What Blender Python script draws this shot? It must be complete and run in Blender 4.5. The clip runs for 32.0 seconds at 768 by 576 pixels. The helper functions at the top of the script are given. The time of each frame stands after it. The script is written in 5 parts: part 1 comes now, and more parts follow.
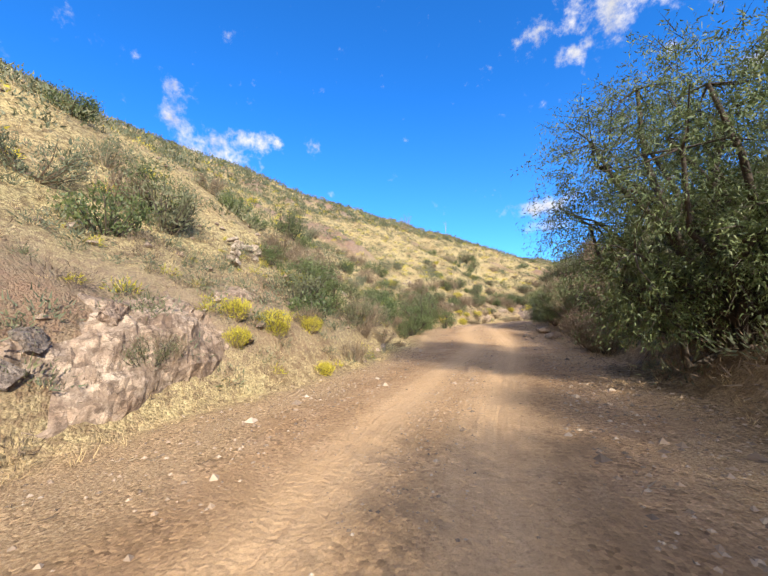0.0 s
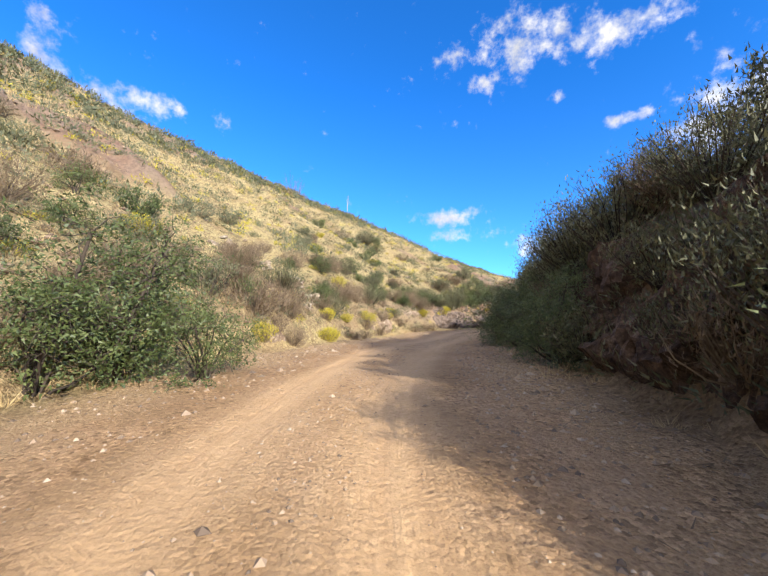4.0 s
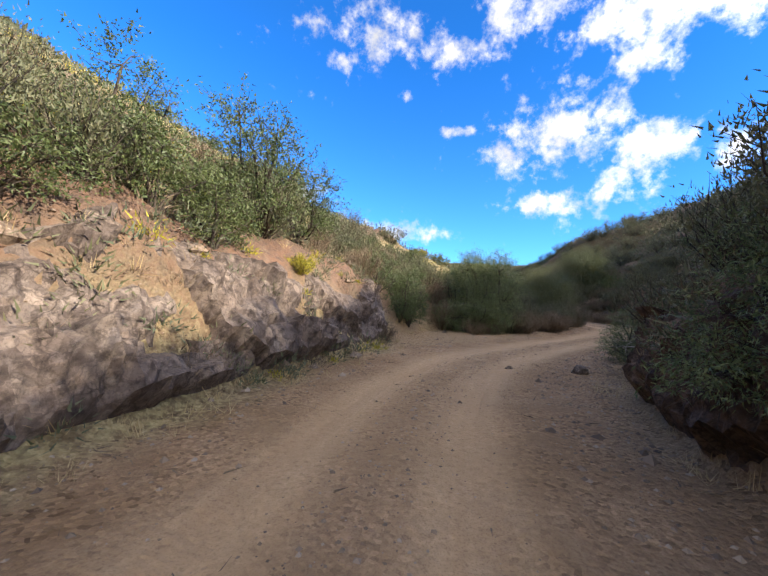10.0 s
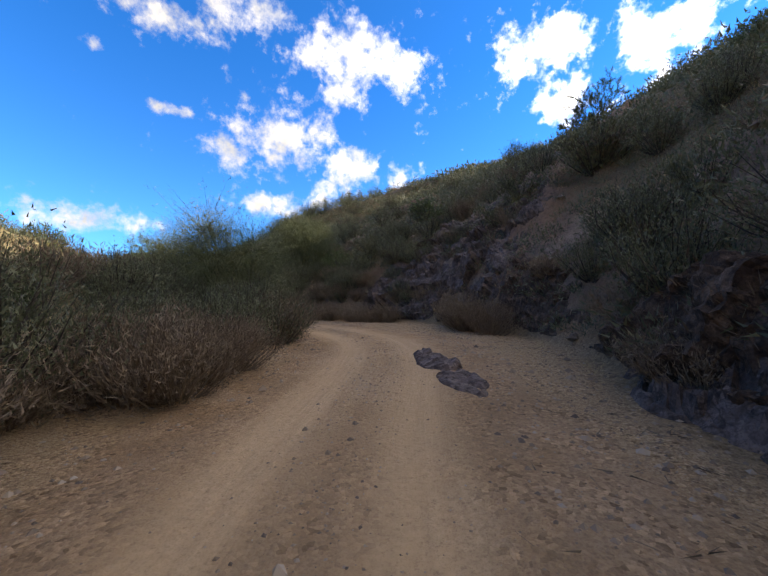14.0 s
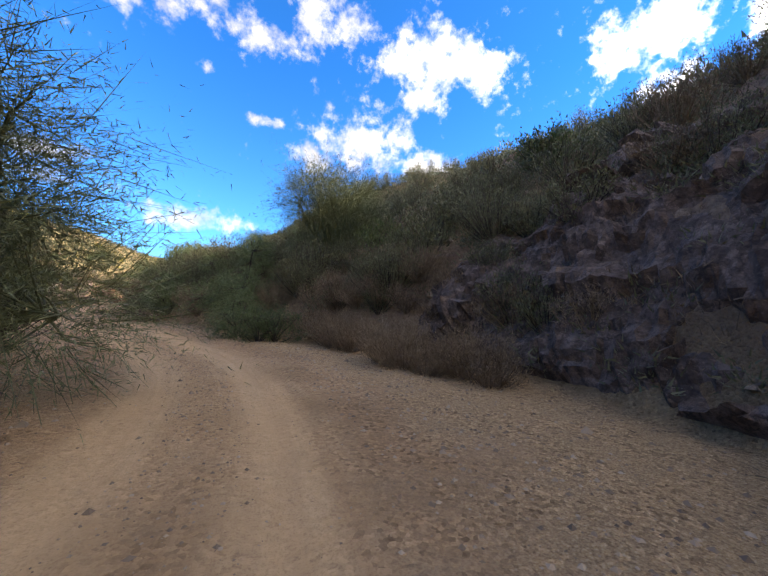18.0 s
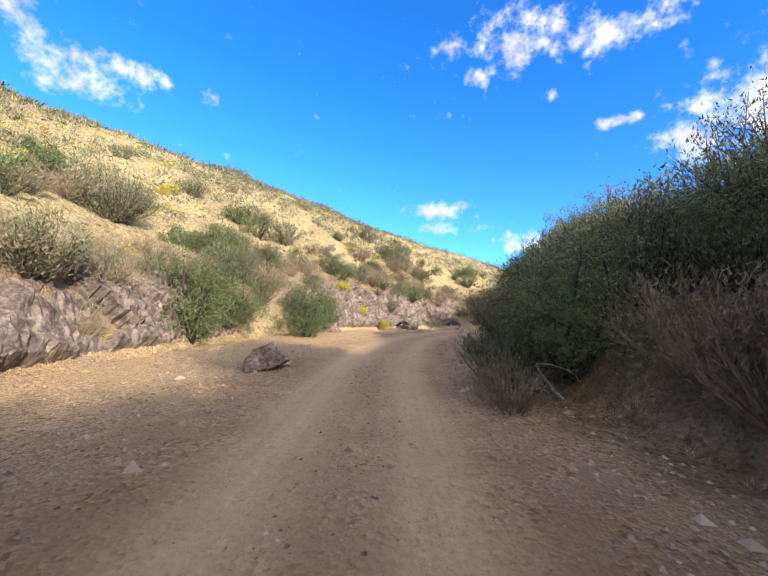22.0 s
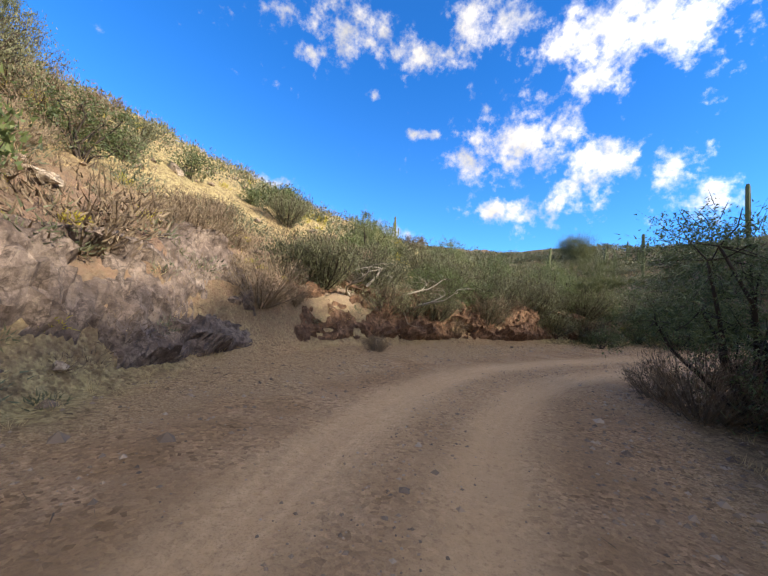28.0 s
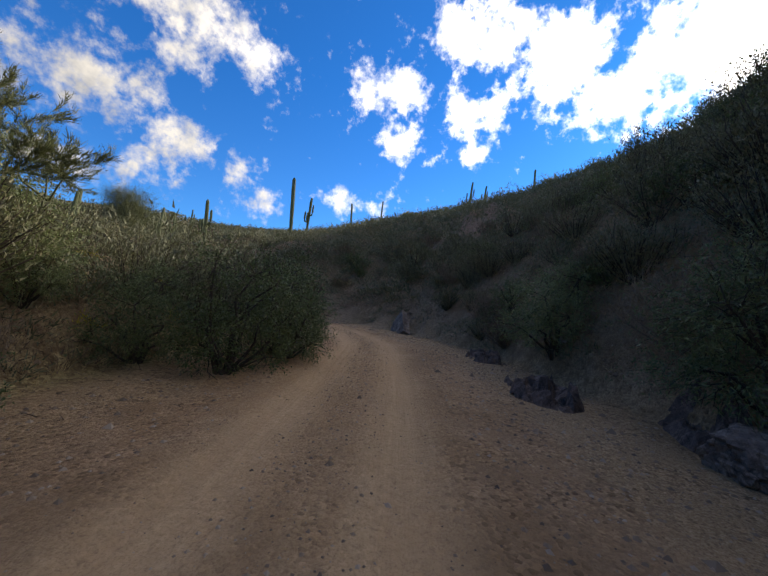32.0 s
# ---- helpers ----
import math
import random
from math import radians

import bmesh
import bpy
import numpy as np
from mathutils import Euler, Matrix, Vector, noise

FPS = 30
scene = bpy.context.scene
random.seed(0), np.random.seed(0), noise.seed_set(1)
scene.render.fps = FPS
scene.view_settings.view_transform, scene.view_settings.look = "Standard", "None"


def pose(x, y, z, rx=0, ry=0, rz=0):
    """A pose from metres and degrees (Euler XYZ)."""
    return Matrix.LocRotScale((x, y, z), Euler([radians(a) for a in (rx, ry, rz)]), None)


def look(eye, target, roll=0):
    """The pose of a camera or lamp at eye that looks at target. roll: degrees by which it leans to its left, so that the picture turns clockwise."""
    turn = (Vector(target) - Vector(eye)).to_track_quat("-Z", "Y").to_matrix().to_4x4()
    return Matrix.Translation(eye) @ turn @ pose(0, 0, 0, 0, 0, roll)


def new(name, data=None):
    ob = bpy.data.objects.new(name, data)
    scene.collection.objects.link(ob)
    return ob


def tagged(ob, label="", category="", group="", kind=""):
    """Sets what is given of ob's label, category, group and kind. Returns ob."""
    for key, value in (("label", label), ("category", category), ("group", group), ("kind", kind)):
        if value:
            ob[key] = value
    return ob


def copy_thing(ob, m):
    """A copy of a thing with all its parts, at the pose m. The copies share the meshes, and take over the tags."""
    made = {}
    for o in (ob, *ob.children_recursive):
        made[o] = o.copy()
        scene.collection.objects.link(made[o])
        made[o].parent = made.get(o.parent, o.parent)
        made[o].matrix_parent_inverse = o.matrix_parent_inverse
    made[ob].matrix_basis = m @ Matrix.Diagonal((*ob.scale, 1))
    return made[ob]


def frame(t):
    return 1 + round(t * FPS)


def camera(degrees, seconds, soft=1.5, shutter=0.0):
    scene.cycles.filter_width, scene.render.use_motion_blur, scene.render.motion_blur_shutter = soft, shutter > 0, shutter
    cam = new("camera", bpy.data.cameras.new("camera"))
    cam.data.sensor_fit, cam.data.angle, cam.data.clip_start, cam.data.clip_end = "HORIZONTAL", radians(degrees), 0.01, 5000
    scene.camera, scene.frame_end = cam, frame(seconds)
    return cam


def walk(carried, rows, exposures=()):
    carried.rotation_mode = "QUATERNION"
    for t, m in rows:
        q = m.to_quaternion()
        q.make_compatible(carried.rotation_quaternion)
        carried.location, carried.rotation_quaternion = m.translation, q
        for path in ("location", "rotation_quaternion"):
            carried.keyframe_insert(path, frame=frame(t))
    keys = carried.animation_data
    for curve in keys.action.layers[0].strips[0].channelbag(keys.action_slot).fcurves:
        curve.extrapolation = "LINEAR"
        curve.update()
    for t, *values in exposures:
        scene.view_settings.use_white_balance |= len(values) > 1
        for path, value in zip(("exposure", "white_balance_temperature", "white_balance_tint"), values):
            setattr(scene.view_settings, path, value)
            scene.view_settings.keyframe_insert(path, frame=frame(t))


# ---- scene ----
FOV = 95.0
cam = camera(FOV, 32.0)
PATH = [
    (0, 0.12, -0.41, 0.07, 95.5, 3.1, 45.7), (0.5, -1.44, 1.75, 0.15, 95.4, 2.9, 41.8), (1, -2.76, 3.90, 0.15, 95.1, 2.3, 35.9),
    (1.5, -3.83, 6.31, 0.15, 94.3, 2.0, 30.2), (2, -4.72, 8.74, 0.10, 93.8, 2.0, 26.5), (2.5, -5.69, 11.13, 0.08, 93.3, 2.5, 25.3),
    (3, -6.83, 13.31, 0.14, 93.5, 2.6, 26.0), (3.5, -8.18, 15.44, 0.28, 94.7, 1.2, 29.2), (4, -9.61, 17.53, 0.47, 94.6, 0.1, 30.5),
    (4.5, -11.04, 19.65, 0.71, 94.0, -1.5, 30.5), (5, -12.37, 21.93, 0.91, 93.0, -2.5, 29.4), (5.5, -13.46, 24.53, 0.96, 92.4, -2.6, 27.3),
    (6, -14.33, 27.43, 0.88, 91.9, -1.6, 23.4), (6.5, -14.99, 30.43, 0.79, 91.6, -1.0, 19.5), (7, -15.49, 33.46, 0.71, 91.4, -0.1, 16.8),
    (7.5, -16.02, 36.48, 0.69, 91.1, 0.2, 14.7), (8, -16.59, 39.62, 0.70, 92.0, 0.8, 13.8), (8.5, -17.14, 42.69, 0.71, 91.9, 1.4, 13.5),
    (9, -17.58, 45.79, 0.67, 91.6, 1.4, 12.6), (9.5, -17.87, 49.02, 0.63, 91.3, -0.5, 9.8), (10, -17.79, 52.23, 0.58, 91.4, -2.8, 5.2),
    (10.5, -17.57, 55.08, 0.53, 91.6, -4.2, -0.0), (11, -17.14, 57.68, 0.52, 91.7, -5.8, -4.9), (11.5, -16.32, 60.10, 0.51, 91.4, -6.5, -9.3),
    (12, -15.30, 62.36, 0.41, 91.1, -5.4, -13.9), (12.5, -13.90, 64.76, 0.34, 92.0, -3.6, -19.9), (13, -12.28, 66.96, 0.28, 92.4, -1.2, -27.5),
    (13.5, -10.72, 68.76, 0.25, 92.3, 0.8, -33.9), (14, -9.38, 70.37, 0.23, 91.9, 0.6, -36.9), (14.5, -8.28, 71.80, 0.23, 92.1, -1.1, -38.0),
    (15, -7.25, 73.05, 0.23, 92.4, -2.3, -38.6), (15.5, -6.31, 74.04, 0.24, 92.7, -3.7, -38.5), (16, -5.38, 75.00, 0.29, 93.0, -4.9, -37.8),
    (16.5, -4.42, 76.20, 0.35, 93.2, -5.5, -36.8), (17, -3.33, 77.72, 0.46, 93.0, -5.7, -34.9), (17.5, -2.39, 79.34, 0.48, 92.8, -5.0, -31.9),
    (18, -1.83, 81.10, 0.46, 92.3, -2.8, -25.7), (18.5, -1.46, 83.22, 0.42, 92.6, -1.3, -16.4), (19, -1.24, 85.69, 0.42, 92.6, -0.1, -8.0),
    (19.5, -1.31, 88.12, 0.35, 92.6, 0.5, 0.1), (20, -1.61, 90.38, 0.29, 92.4, 1.0, 8.2), (20.5, -2.09, 92.46, 0.29, 92.2, 0.6, 16.8),
    (21, -2.80, 94.61, 0.30, 92.4, -0.8, 23.0), (21.5, -3.67, 96.67, 0.25, 93.3, -2.0, 26.4), (22, -4.49, 98.41, 0.23, 93.0, -2.4, 28.0),
    (22.5, -5.23, 99.97, 0.24, 93.1, -2.4, 28.9), (23, -5.89, 101.51, 0.23, 93.7, -2.3, 28.8), (23.5, -6.63, 103.06, 0.26, 93.5, -1.6, 28.8),
    (24, -7.41, 104.63, 0.25, 93.3, -0.5, 29.4), (24.5, -8.25, 106.32, 0.22, 93.5, 1.0, 30.2), (25, -9.21, 108.37, 0.19, 93.3, 1.4, 30.1),
    (25.5, -10.10, 110.74, 0.15, 92.7, 1.0, 28.5), (26, -10.80, 113.36, 0.13, 92.1, 0.2, 25.4), (26.5, -11.28, 116.21, 0.11, 91.9, -1.0, 21.3),
    (27, -11.57, 119.28, 0.11, 92.0, -3.3, 13.1), (27.5, -11.56, 122.18, 0.11, 91.9, -4.1, 5.8), (28, -11.31, 124.73, 0.07, 91.6, -4.6, -1.2),
    (28.5, -10.69, 127.20, 0.00, 91.6, -4.7, -8.3), (29, -9.83, 129.21, -0.05, 91.7, -5.1, -14.5), (29.5, -8.90, 130.80, -0.06, 92.7, -4.6, -20.3),
    (30, -7.86, 132.28, -0.03, 92.9, -3.9, -26.4), (30.5, -6.57, 133.57, -0.05, 92.9, -4.4, -35.2), (31, -5.16, 134.65, -0.11, 93.5, -5.7, -47.6),
    (31.5, -3.00, 135.75, -0.07, 94.0, -5.9, -58.0), (32, -0.86, 136.70, 0.03, 94.2, -5.4, -64.4),
]

EXPOSURES = [(0, 1.0, 6500, 10), (1.5, 1.1, 6550, 10), (3, 1.0, 6300, 10), (6, 1.05, 6400, 10), (8, 1.2, 6450, 10), (10, 1.15, 6500, 10), (13, 1.0, 6800, 10),
             (17, 1.25, 7300, 10), (19, 1.4, 6700, 10), (21, 1.3, 6500, 10), (23, 1.2, 6350, 10), (27, 0.9, 6400, 10), (28, 0.95, 6750, 10), (30, 0.65, 7000, 10), (32, 0.35, 6900, 10)]
walk(cam, [(row[0], pose(*row[1:])) for row in PATH], EXPOSURES)

# ---- sky, clouds and sun ----
SUN_AZ, SUN_UP = radians(112), radians(25.5)
SUNWARD = Vector((math.sin(SUN_AZ) * math.cos(SUN_UP), math.cos(SUN_AZ) * math.cos(SUN_UP), math.sin(SUN_UP)))
# compass bearing, height, half width, half height, thickness of each bank of cloud, in degrees
CLOUDS = [(-10, 37.1, 10.5, 3, 0.95), (-14, 34, 4.6, 1.4, 0.85), (3, 35.4, 8.7, 2, 0.95), (14, 38.3, 7, 3.2, 1.1), (31, 35.2, 8.5, 3.6, 1.2),
          (40, 33.2, 4, 3, 1), (30, 30.6, 5.1, 2.3, 0.8), (21, 24.6, 7, 4.6, 1.15), (32, 20.9, 4.2, 3.6, 1.05), (13, 21, 4.5, 1.9, 0.95),
          (18, 14.9, 6, 2.2, 0.9), (28, 15.8, 4.2, 2.8, 0.95), (40, 19.1, 2.6, 3.6, 0.95), (43, 15, 4, 2.5, 0.85), (-19, 15.4, 5, 1.3, 0.9),
          (-17, 12.9, 5.5, 1.2, 0.8), (-3, 10.3, 7.5, 1.8, 0.95), (-3, 29.8, 1.2, 0.7, 0.95), (6, 25.4, 2.6, 0.8, 0.9),
          (-72, 26, 4.5, 3.2, 1.1), (-65, 27.6, 4, 1.3, 0.95), (-77, 30, 2, 3, 0.9), (-56, 27.4, 1.6, 1.2, 0.8), (57, 32.7, 2.6, 3.8, 1),
          (64, 33, 4.3, 3.6, 1.1), (65, 27.1, 4.3, 3.3, 1), (56, 17, 3.4, 2.1, 1), (62, 17.6, 2.6, 2.5, 0.95), (77, 40, 10, 4, 1.15),
          (76, 30.7, 5.5, 3.6, 1.1), (89, 36.5, 7, 4.5, 1.2), (97, 30.8, 6, 3.6, 1.2), (77, 25.4, 3.4, 2.2, 0.9), (110, 34, 12, 8, 1.3),
          # most banks from here on are added out of view, as neutral fill light
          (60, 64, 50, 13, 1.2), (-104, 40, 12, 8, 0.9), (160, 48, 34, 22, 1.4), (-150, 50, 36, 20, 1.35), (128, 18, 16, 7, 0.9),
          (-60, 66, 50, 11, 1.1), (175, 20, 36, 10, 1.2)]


class Nodes:
    """Short hand for building node trees."""

    def __init__(self, tree):
        self.tree = tree
        tree.nodes.clear()

    def add(self, kind, ins=(), **settings):
        node = self.tree.nodes.new(kind)
        for key, value in settings.items():
            setattr(node, key, value)
        for key, value in dict(ins).items():
            if isinstance(value, bpy.types.NodeSocket):
                self.tree.links.new(value, node.inputs[key])
            else:
                node.inputs[key].default_value = value
        return node

    def math(self, op, a, b=0.0, c=0.0, clamp=False):
        return self.add("ShaderNodeMath", {0: a, 1: b, 2: c}, operation=op, use_clamp=clamp).outputs[0]

    def ramp(self, fac, stops):
        node = self.add("ShaderNodeValToRGB", {0: fac})
        while len(node.color_ramp.elements) < len(stops):
            node.color_ramp.elements.new(0.5)
        for el, (at, colour) in zip(node.color_ramp.elements, stops):
            el.position, el.color = at, (*colour, 1)
        return node.outputs[0]

    def mix(self, fac, a, b, mode="MIX"):
        node = self.add("ShaderNodeMix", {0: fac, 6: a, 7: b}, data_type="RGBA", blend_type=mode)
        return node.outputs[2]

    def noise(self, where, scale, detail=4, rough_=0.55, out=0):
        return self.add("ShaderNodeTexNoise", {"Vector": where, "Scale": scale, "Detail": detail, "Roughness": rough_}).outputs[out]


def build_sky():
    world = bpy.data.worlds.new("sky")
    scene.world = world
    world.use_nodes = True
    n = Nodes(world.node_tree)
    way = n.add("ShaderNodeTexCoord").outputs["Generated"]
    sky = n.add("ShaderNodeTexSky", sky_type="NISHITA", sun_disc=False, sun_elevation=SUN_UP, sun_rotation=SUN_AZ, altitude=700, air_density=1.0, dust_density=0.25, ozone_density=3.0)
    xyz = n.add("ShaderNodeSeparateXYZ", {0: way})
    x, y, z = xyz.outputs
    bearing = n.math("MULTIPLY", n.math("ARCTAN2", x, y), 180 / math.pi)
    height = n.math("MULTIPLY", n.math("ARCSINE", z), 180 / math.pi)
    cover = 0.0
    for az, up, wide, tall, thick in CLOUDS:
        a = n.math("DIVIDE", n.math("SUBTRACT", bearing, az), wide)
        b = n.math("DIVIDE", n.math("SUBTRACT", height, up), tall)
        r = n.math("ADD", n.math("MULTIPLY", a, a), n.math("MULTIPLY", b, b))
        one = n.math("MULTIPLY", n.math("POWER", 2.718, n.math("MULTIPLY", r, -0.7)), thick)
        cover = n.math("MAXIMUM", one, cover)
    puffs = n.noise(way, 15.0, 9, 0.60)
    cells = n.noise(way, 46.0, 6, 0.62)
    density = n.math("ADD", n.math("MULTIPLY", n.math("SUBTRACT", puffs, 0.5), 1.55), n.math("MULTIPLY", n.math("SUBTRACT", cells, 0.5), 0.85))
    density = n.math("ADD", density, n.math("MULTIPLY", cover, 0.62))
    alpha = n.add("ShaderNodeMapRange", {0: density, 1: 0.24, 2: 0.86, 3: 0.0, 4: 1.0}, interpolation_type="SMOOTHSTEP").outputs[0]
    shade = n.noise(way, 13.0, 6, 0.6)
    white = n.ramp(shade, [(0.36, (0.62, 0.62, 0.64)), (0.58, (1.0, 0.95, 0.88))])
    tint = n.ramp(z, [(0.08, (0.255, 0.59, 0.97)), (0.55, (0.118, 0.555, 1.03))])
    deep = n.mix(1.0, sky.outputs[0], n.mix(1.0, tint, (1.6, 1.6, 1.6, 1), "MULTIPLY"), "MULTIPLY")
    clear = n.add("ShaderNodeBackground", {"Color": deep, "Strength": SKY_STRENGTH})
    sunward = n.add("ShaderNodeVectorMath", {0: way, 1: tuple(SUNWARD)}, operation="DOT_PRODUCT").outputs["Value"]
    glow = n.math("POWER", n.math("MAXIMUM", n.math("ADD", n.math("MULTIPLY", sunward, 0.5), 0.5), 0.0), 6.0)
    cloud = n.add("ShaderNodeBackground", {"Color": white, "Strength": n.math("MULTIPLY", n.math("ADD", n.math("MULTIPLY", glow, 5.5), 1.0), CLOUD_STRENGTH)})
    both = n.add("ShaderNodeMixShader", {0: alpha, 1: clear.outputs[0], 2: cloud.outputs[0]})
    n.add("ShaderNodeOutputWorld", {0: both.outputs[0]})


SKY_STRENGTH, CLOUD_STRENGTH = 0.105, 0.60
build_sky()
sun = new("sun", bpy.data.lights.new("sun", "SUN"))
sun.data.energy, sun.data.angle, sun.data.color = 5.0, radians(0.55), (1.0, 0.93, 0.80)
sun.matrix_world = look(SUNWARD * 300, (0, 0, 0))


# ---- materials ----
def surface(name, colour, roughness, bump=None, strength=0.3, distance=0.02, through_=0.0, specular=0.3):
    """colour(n, where) gives the colour socket; bump(n, where) the height."""
    m = bpy.data.materials.new(name)
    m.use_nodes = True
    n = Nodes(m.node_tree)
    where = n.add("ShaderNodeTexCoord").outputs["Object"]
    tint = colour(n, where)
    ins = {"Base Color": tint, "Roughness": roughness, "Specular IOR Level": specular}
    if bump:
        ins["Normal"] = n.add("ShaderNodeBump", {"Height": bump(n, where), "Strength": strength, "Distance": distance}).outputs[0]
    shader = n.add("ShaderNodeBsdfPrincipled", ins).outputs[0]
    if through_:
        back = n.add("ShaderNodeBsdfTranslucent", {"Color": tint}).outputs[0]
        shader = n.add("ShaderNodeMixShader", {0: through_, 1: shader, 2: back}).outputs[0]
    n.add("ShaderNodeOutputMaterial", {0: shader})
    return m


def ground_colour(n, where):
    place = n.add("ShaderNodeNewGeometry").outputs["Position"]
    sand = n.add("ShaderNodeAttribute", attribute_name="sand").outputs["Fac"]
    rock = n.add("ShaderNodeAttribute", attribute_name="rock").outputs["Fac"]
    track = n.add("ShaderNodeAttribute", attribute_name="track").outputs["Fac"]
    big, mid, fine = n.noise(place, 0.22, 4), n.noise(place, 1.3, 5), n.noise(place, 14.0, 4)
    speck = n.add("ShaderNodeTexVoronoi", {"Vector": place, "Scale": 26.0}).outputs["Distance"]
    soil = n.ramp(mid, [(0.28, (0.12, 0.07, 0.042)), (0.5, (0.23, 0.155, 0.09)), (0.72, (0.36, 0.255, 0.16))])
    straw = n.ramp(fine, [(0.3, (0.27, 0.205, 0.095)), (0.7, (0.49, 0.405, 0.205))])
    off = n.add("ShaderNodeAttribute", attribute_name="off").outputs["Fac"]
    grassy = n.math("SUBTRACT", 1.0, n.math("MULTIPLY", off, 0.8, clamp=True))
    grassy = n.math("MULTIPLY", n.ramp(big, [(0.28, (0.15, 0.15, 0.15)), (0.5, (0.95, 0.95, 0.95))]), n.math("MAXIMUM", grassy, 0.2))
    hillside = n.mix(grassy, soil, straw)
    # east slope darkened to olive, putting its brush cover and shade into the colour
    east_dark = n.math("MULTIPLY", n.math("SUBTRACT", off, 4.0), 0.12, clamp=True)
    hillside = n.mix(n.math("MULTIPLY", east_dark, n.ramp(mid, [(0.3, (0.6, 0.6, 0.6)), (0.6, (0.95, 0.95, 0.95))])), hillside, n.ramp(fine, [(0.3, (0.05, 0.042, 0.024)), (0.7, (0.12, 0.105, 0.055))]))
    litter = n.ramp(n.noise(place, 5.0, 6, 0.65), [(0.47, (0, 0, 0)), (0.60, (0.8, 0.8, 0.8))])
    hillside = n.mix(litter, hillside, (0.135, 0.09, 0.048, 1))
    dust = n.ramp(mid, [(0.25, (0.30, 0.195, 0.11)), (0.75, (0.38, 0.25, 0.145))])
    grit = n.ramp(speck, [(0.0, (0.20, 0.14, 0.10)), (0.22, (0.33, 0.22, 0.14)), (0.6, (0.46, 0.32, 0.205))])
    packed = n.ramp(fine, [(0.3, (0.45, 0.305, 0.175)), (0.7, (0.54, 0.375, 0.225))])
    loose = n.mix(n.math("MULTIPLY", n.ramp(mid, [(0.42, (0, 0, 0)), (0.6, (1, 1, 1))]), 0.8), dust, grit)
    along = n.add("ShaderNodeAttribute", attribute_name="along").outputs["Fac"]
    lanes = n.add("ShaderNodeCombineXYZ", {0: n.math("MULTIPLY", off, 5.0), 1: n.math("MULTIPLY", along, 0.16), 2: 0.0}).outputs[0]
    streak = n.noise(lanes, 1.0, 6, 0.6)
    verge = n.math("MULTIPLY", n.math("SUBTRACT", off, 0.8), 1.2, clamp=True)
    loose = n.mix(n.math("MULTIPLY", verge, n.ramp(n.noise(place, 4.0, 5, 0.65), [(0.38, (0.25, 0.25, 0.25)), (0.6, (1, 1, 1))])), loose, grit)
    road = n.mix(track, loose, packed)
    road = n.mix(n.ramp(streak, [(0.38, (0.30, 0.30, 0.30)), (0.60, (0, 0, 0))]), road, (0.32, 0.19, 0.105, 1))
    road = n.mix(n.ramp(n.noise(place, 60.0, 3, 0.7), [(0.36, (0.5, 0.5, 0.5)), (0.5, (0, 0, 0))]), road, (0.24, 0.155, 0.10, 1))
    worn = n.noise(place, 0.55, 6, 0.62)
    road = n.mix(n.ramp(worn, [(0.40, (0.55, 0.55, 0.55)), (0.56, (0, 0, 0))]), road, n.mix(track, (0.25, 0.16, 0.092, 1), (0.42, 0.28, 0.16, 1)))
    road = n.mix(n.ramp(n.noise(place, 17.0, 5, 0.7), [(0.30, (0.6, 0.6, 0.6)), (0.44, (0, 0, 0))]), road, (0.22, 0.14, 0.085, 1))
    edge = n.add("ShaderNodeAttribute", attribute_name="edge").outputs["Fac"]
    bits = n.noise(place, 42.0, 4, 0.75)
    strewn = n.ramp(bits, [(0.34, (0.14, 0.09, 0.055)), (0.45, (0.32, 0.22, 0.13)), (0.56, (0.42, 0.30, 0.185)), (0.68, (0.58, 0.46, 0.31))])
    road = n.mix(n.math("MULTIPLY", edge, 0.85), road, strewn)
    road = n.mix(1.0, road, (1.01, 0.97, 0.885, 1), "MULTIPLY")
    chip = n.add("ShaderNodeSeparateColor", {0: n.add("ShaderNodeTexVoronoi", {"Vector": place, "Scale": 24.0}).outputs["Color"]}).outputs[0]
    chips = n.ramp(chip, [(0.0, (0.50, 0.47, 0.45)), (0.22, (0.90, 0.88, 0.86)), (0.7, (1.12, 1.10, 1.08)), (1.0, (1.45, 1.42, 1.40))])
    bare = n.math("SUBTRACT", 1.0, n.math("MULTIPLY", track, 0.85), clamp=True)
    where_chips = n.math("MULTIPLY", bare, n.ramp(n.noise(place, 1.7, 4, 0.6), [(0.36, (0.15, 0.15, 0.15)), (0.56, (1, 1, 1))]))
    road = n.mix(where_chips, road, n.mix(1.0, road, chips, "MULTIPLY"))
    hillside = n.mix(0.8, hillside, n.mix(1.0, hillside, chips, "MULTIPLY"))
    veins = n.noise(place, 5.0, 9, 0.72)
    warm = n.ramp(big, [(0.3, (0.23, 0.125, 0.08)), (0.5, (0.26, 0.17, 0.115)), (0.7, (0.24, 0.185, 0.14))])
    stone = n.mix(n.ramp(veins, [(0.40, (0.85, 0.85, 0.85)), (0.56, (0, 0, 0))]), warm, (0.13, 0.09, 0.07, 1))
    pale = n.mix(n.ramp(n.noise(place, 1.1, 5), [(0.56, (0, 0, 0)), (0.68, (0.4, 0.4, 0.4))]), stone, (0.38, 0.28, 0.195, 1))
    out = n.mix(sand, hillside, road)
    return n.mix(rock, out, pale)


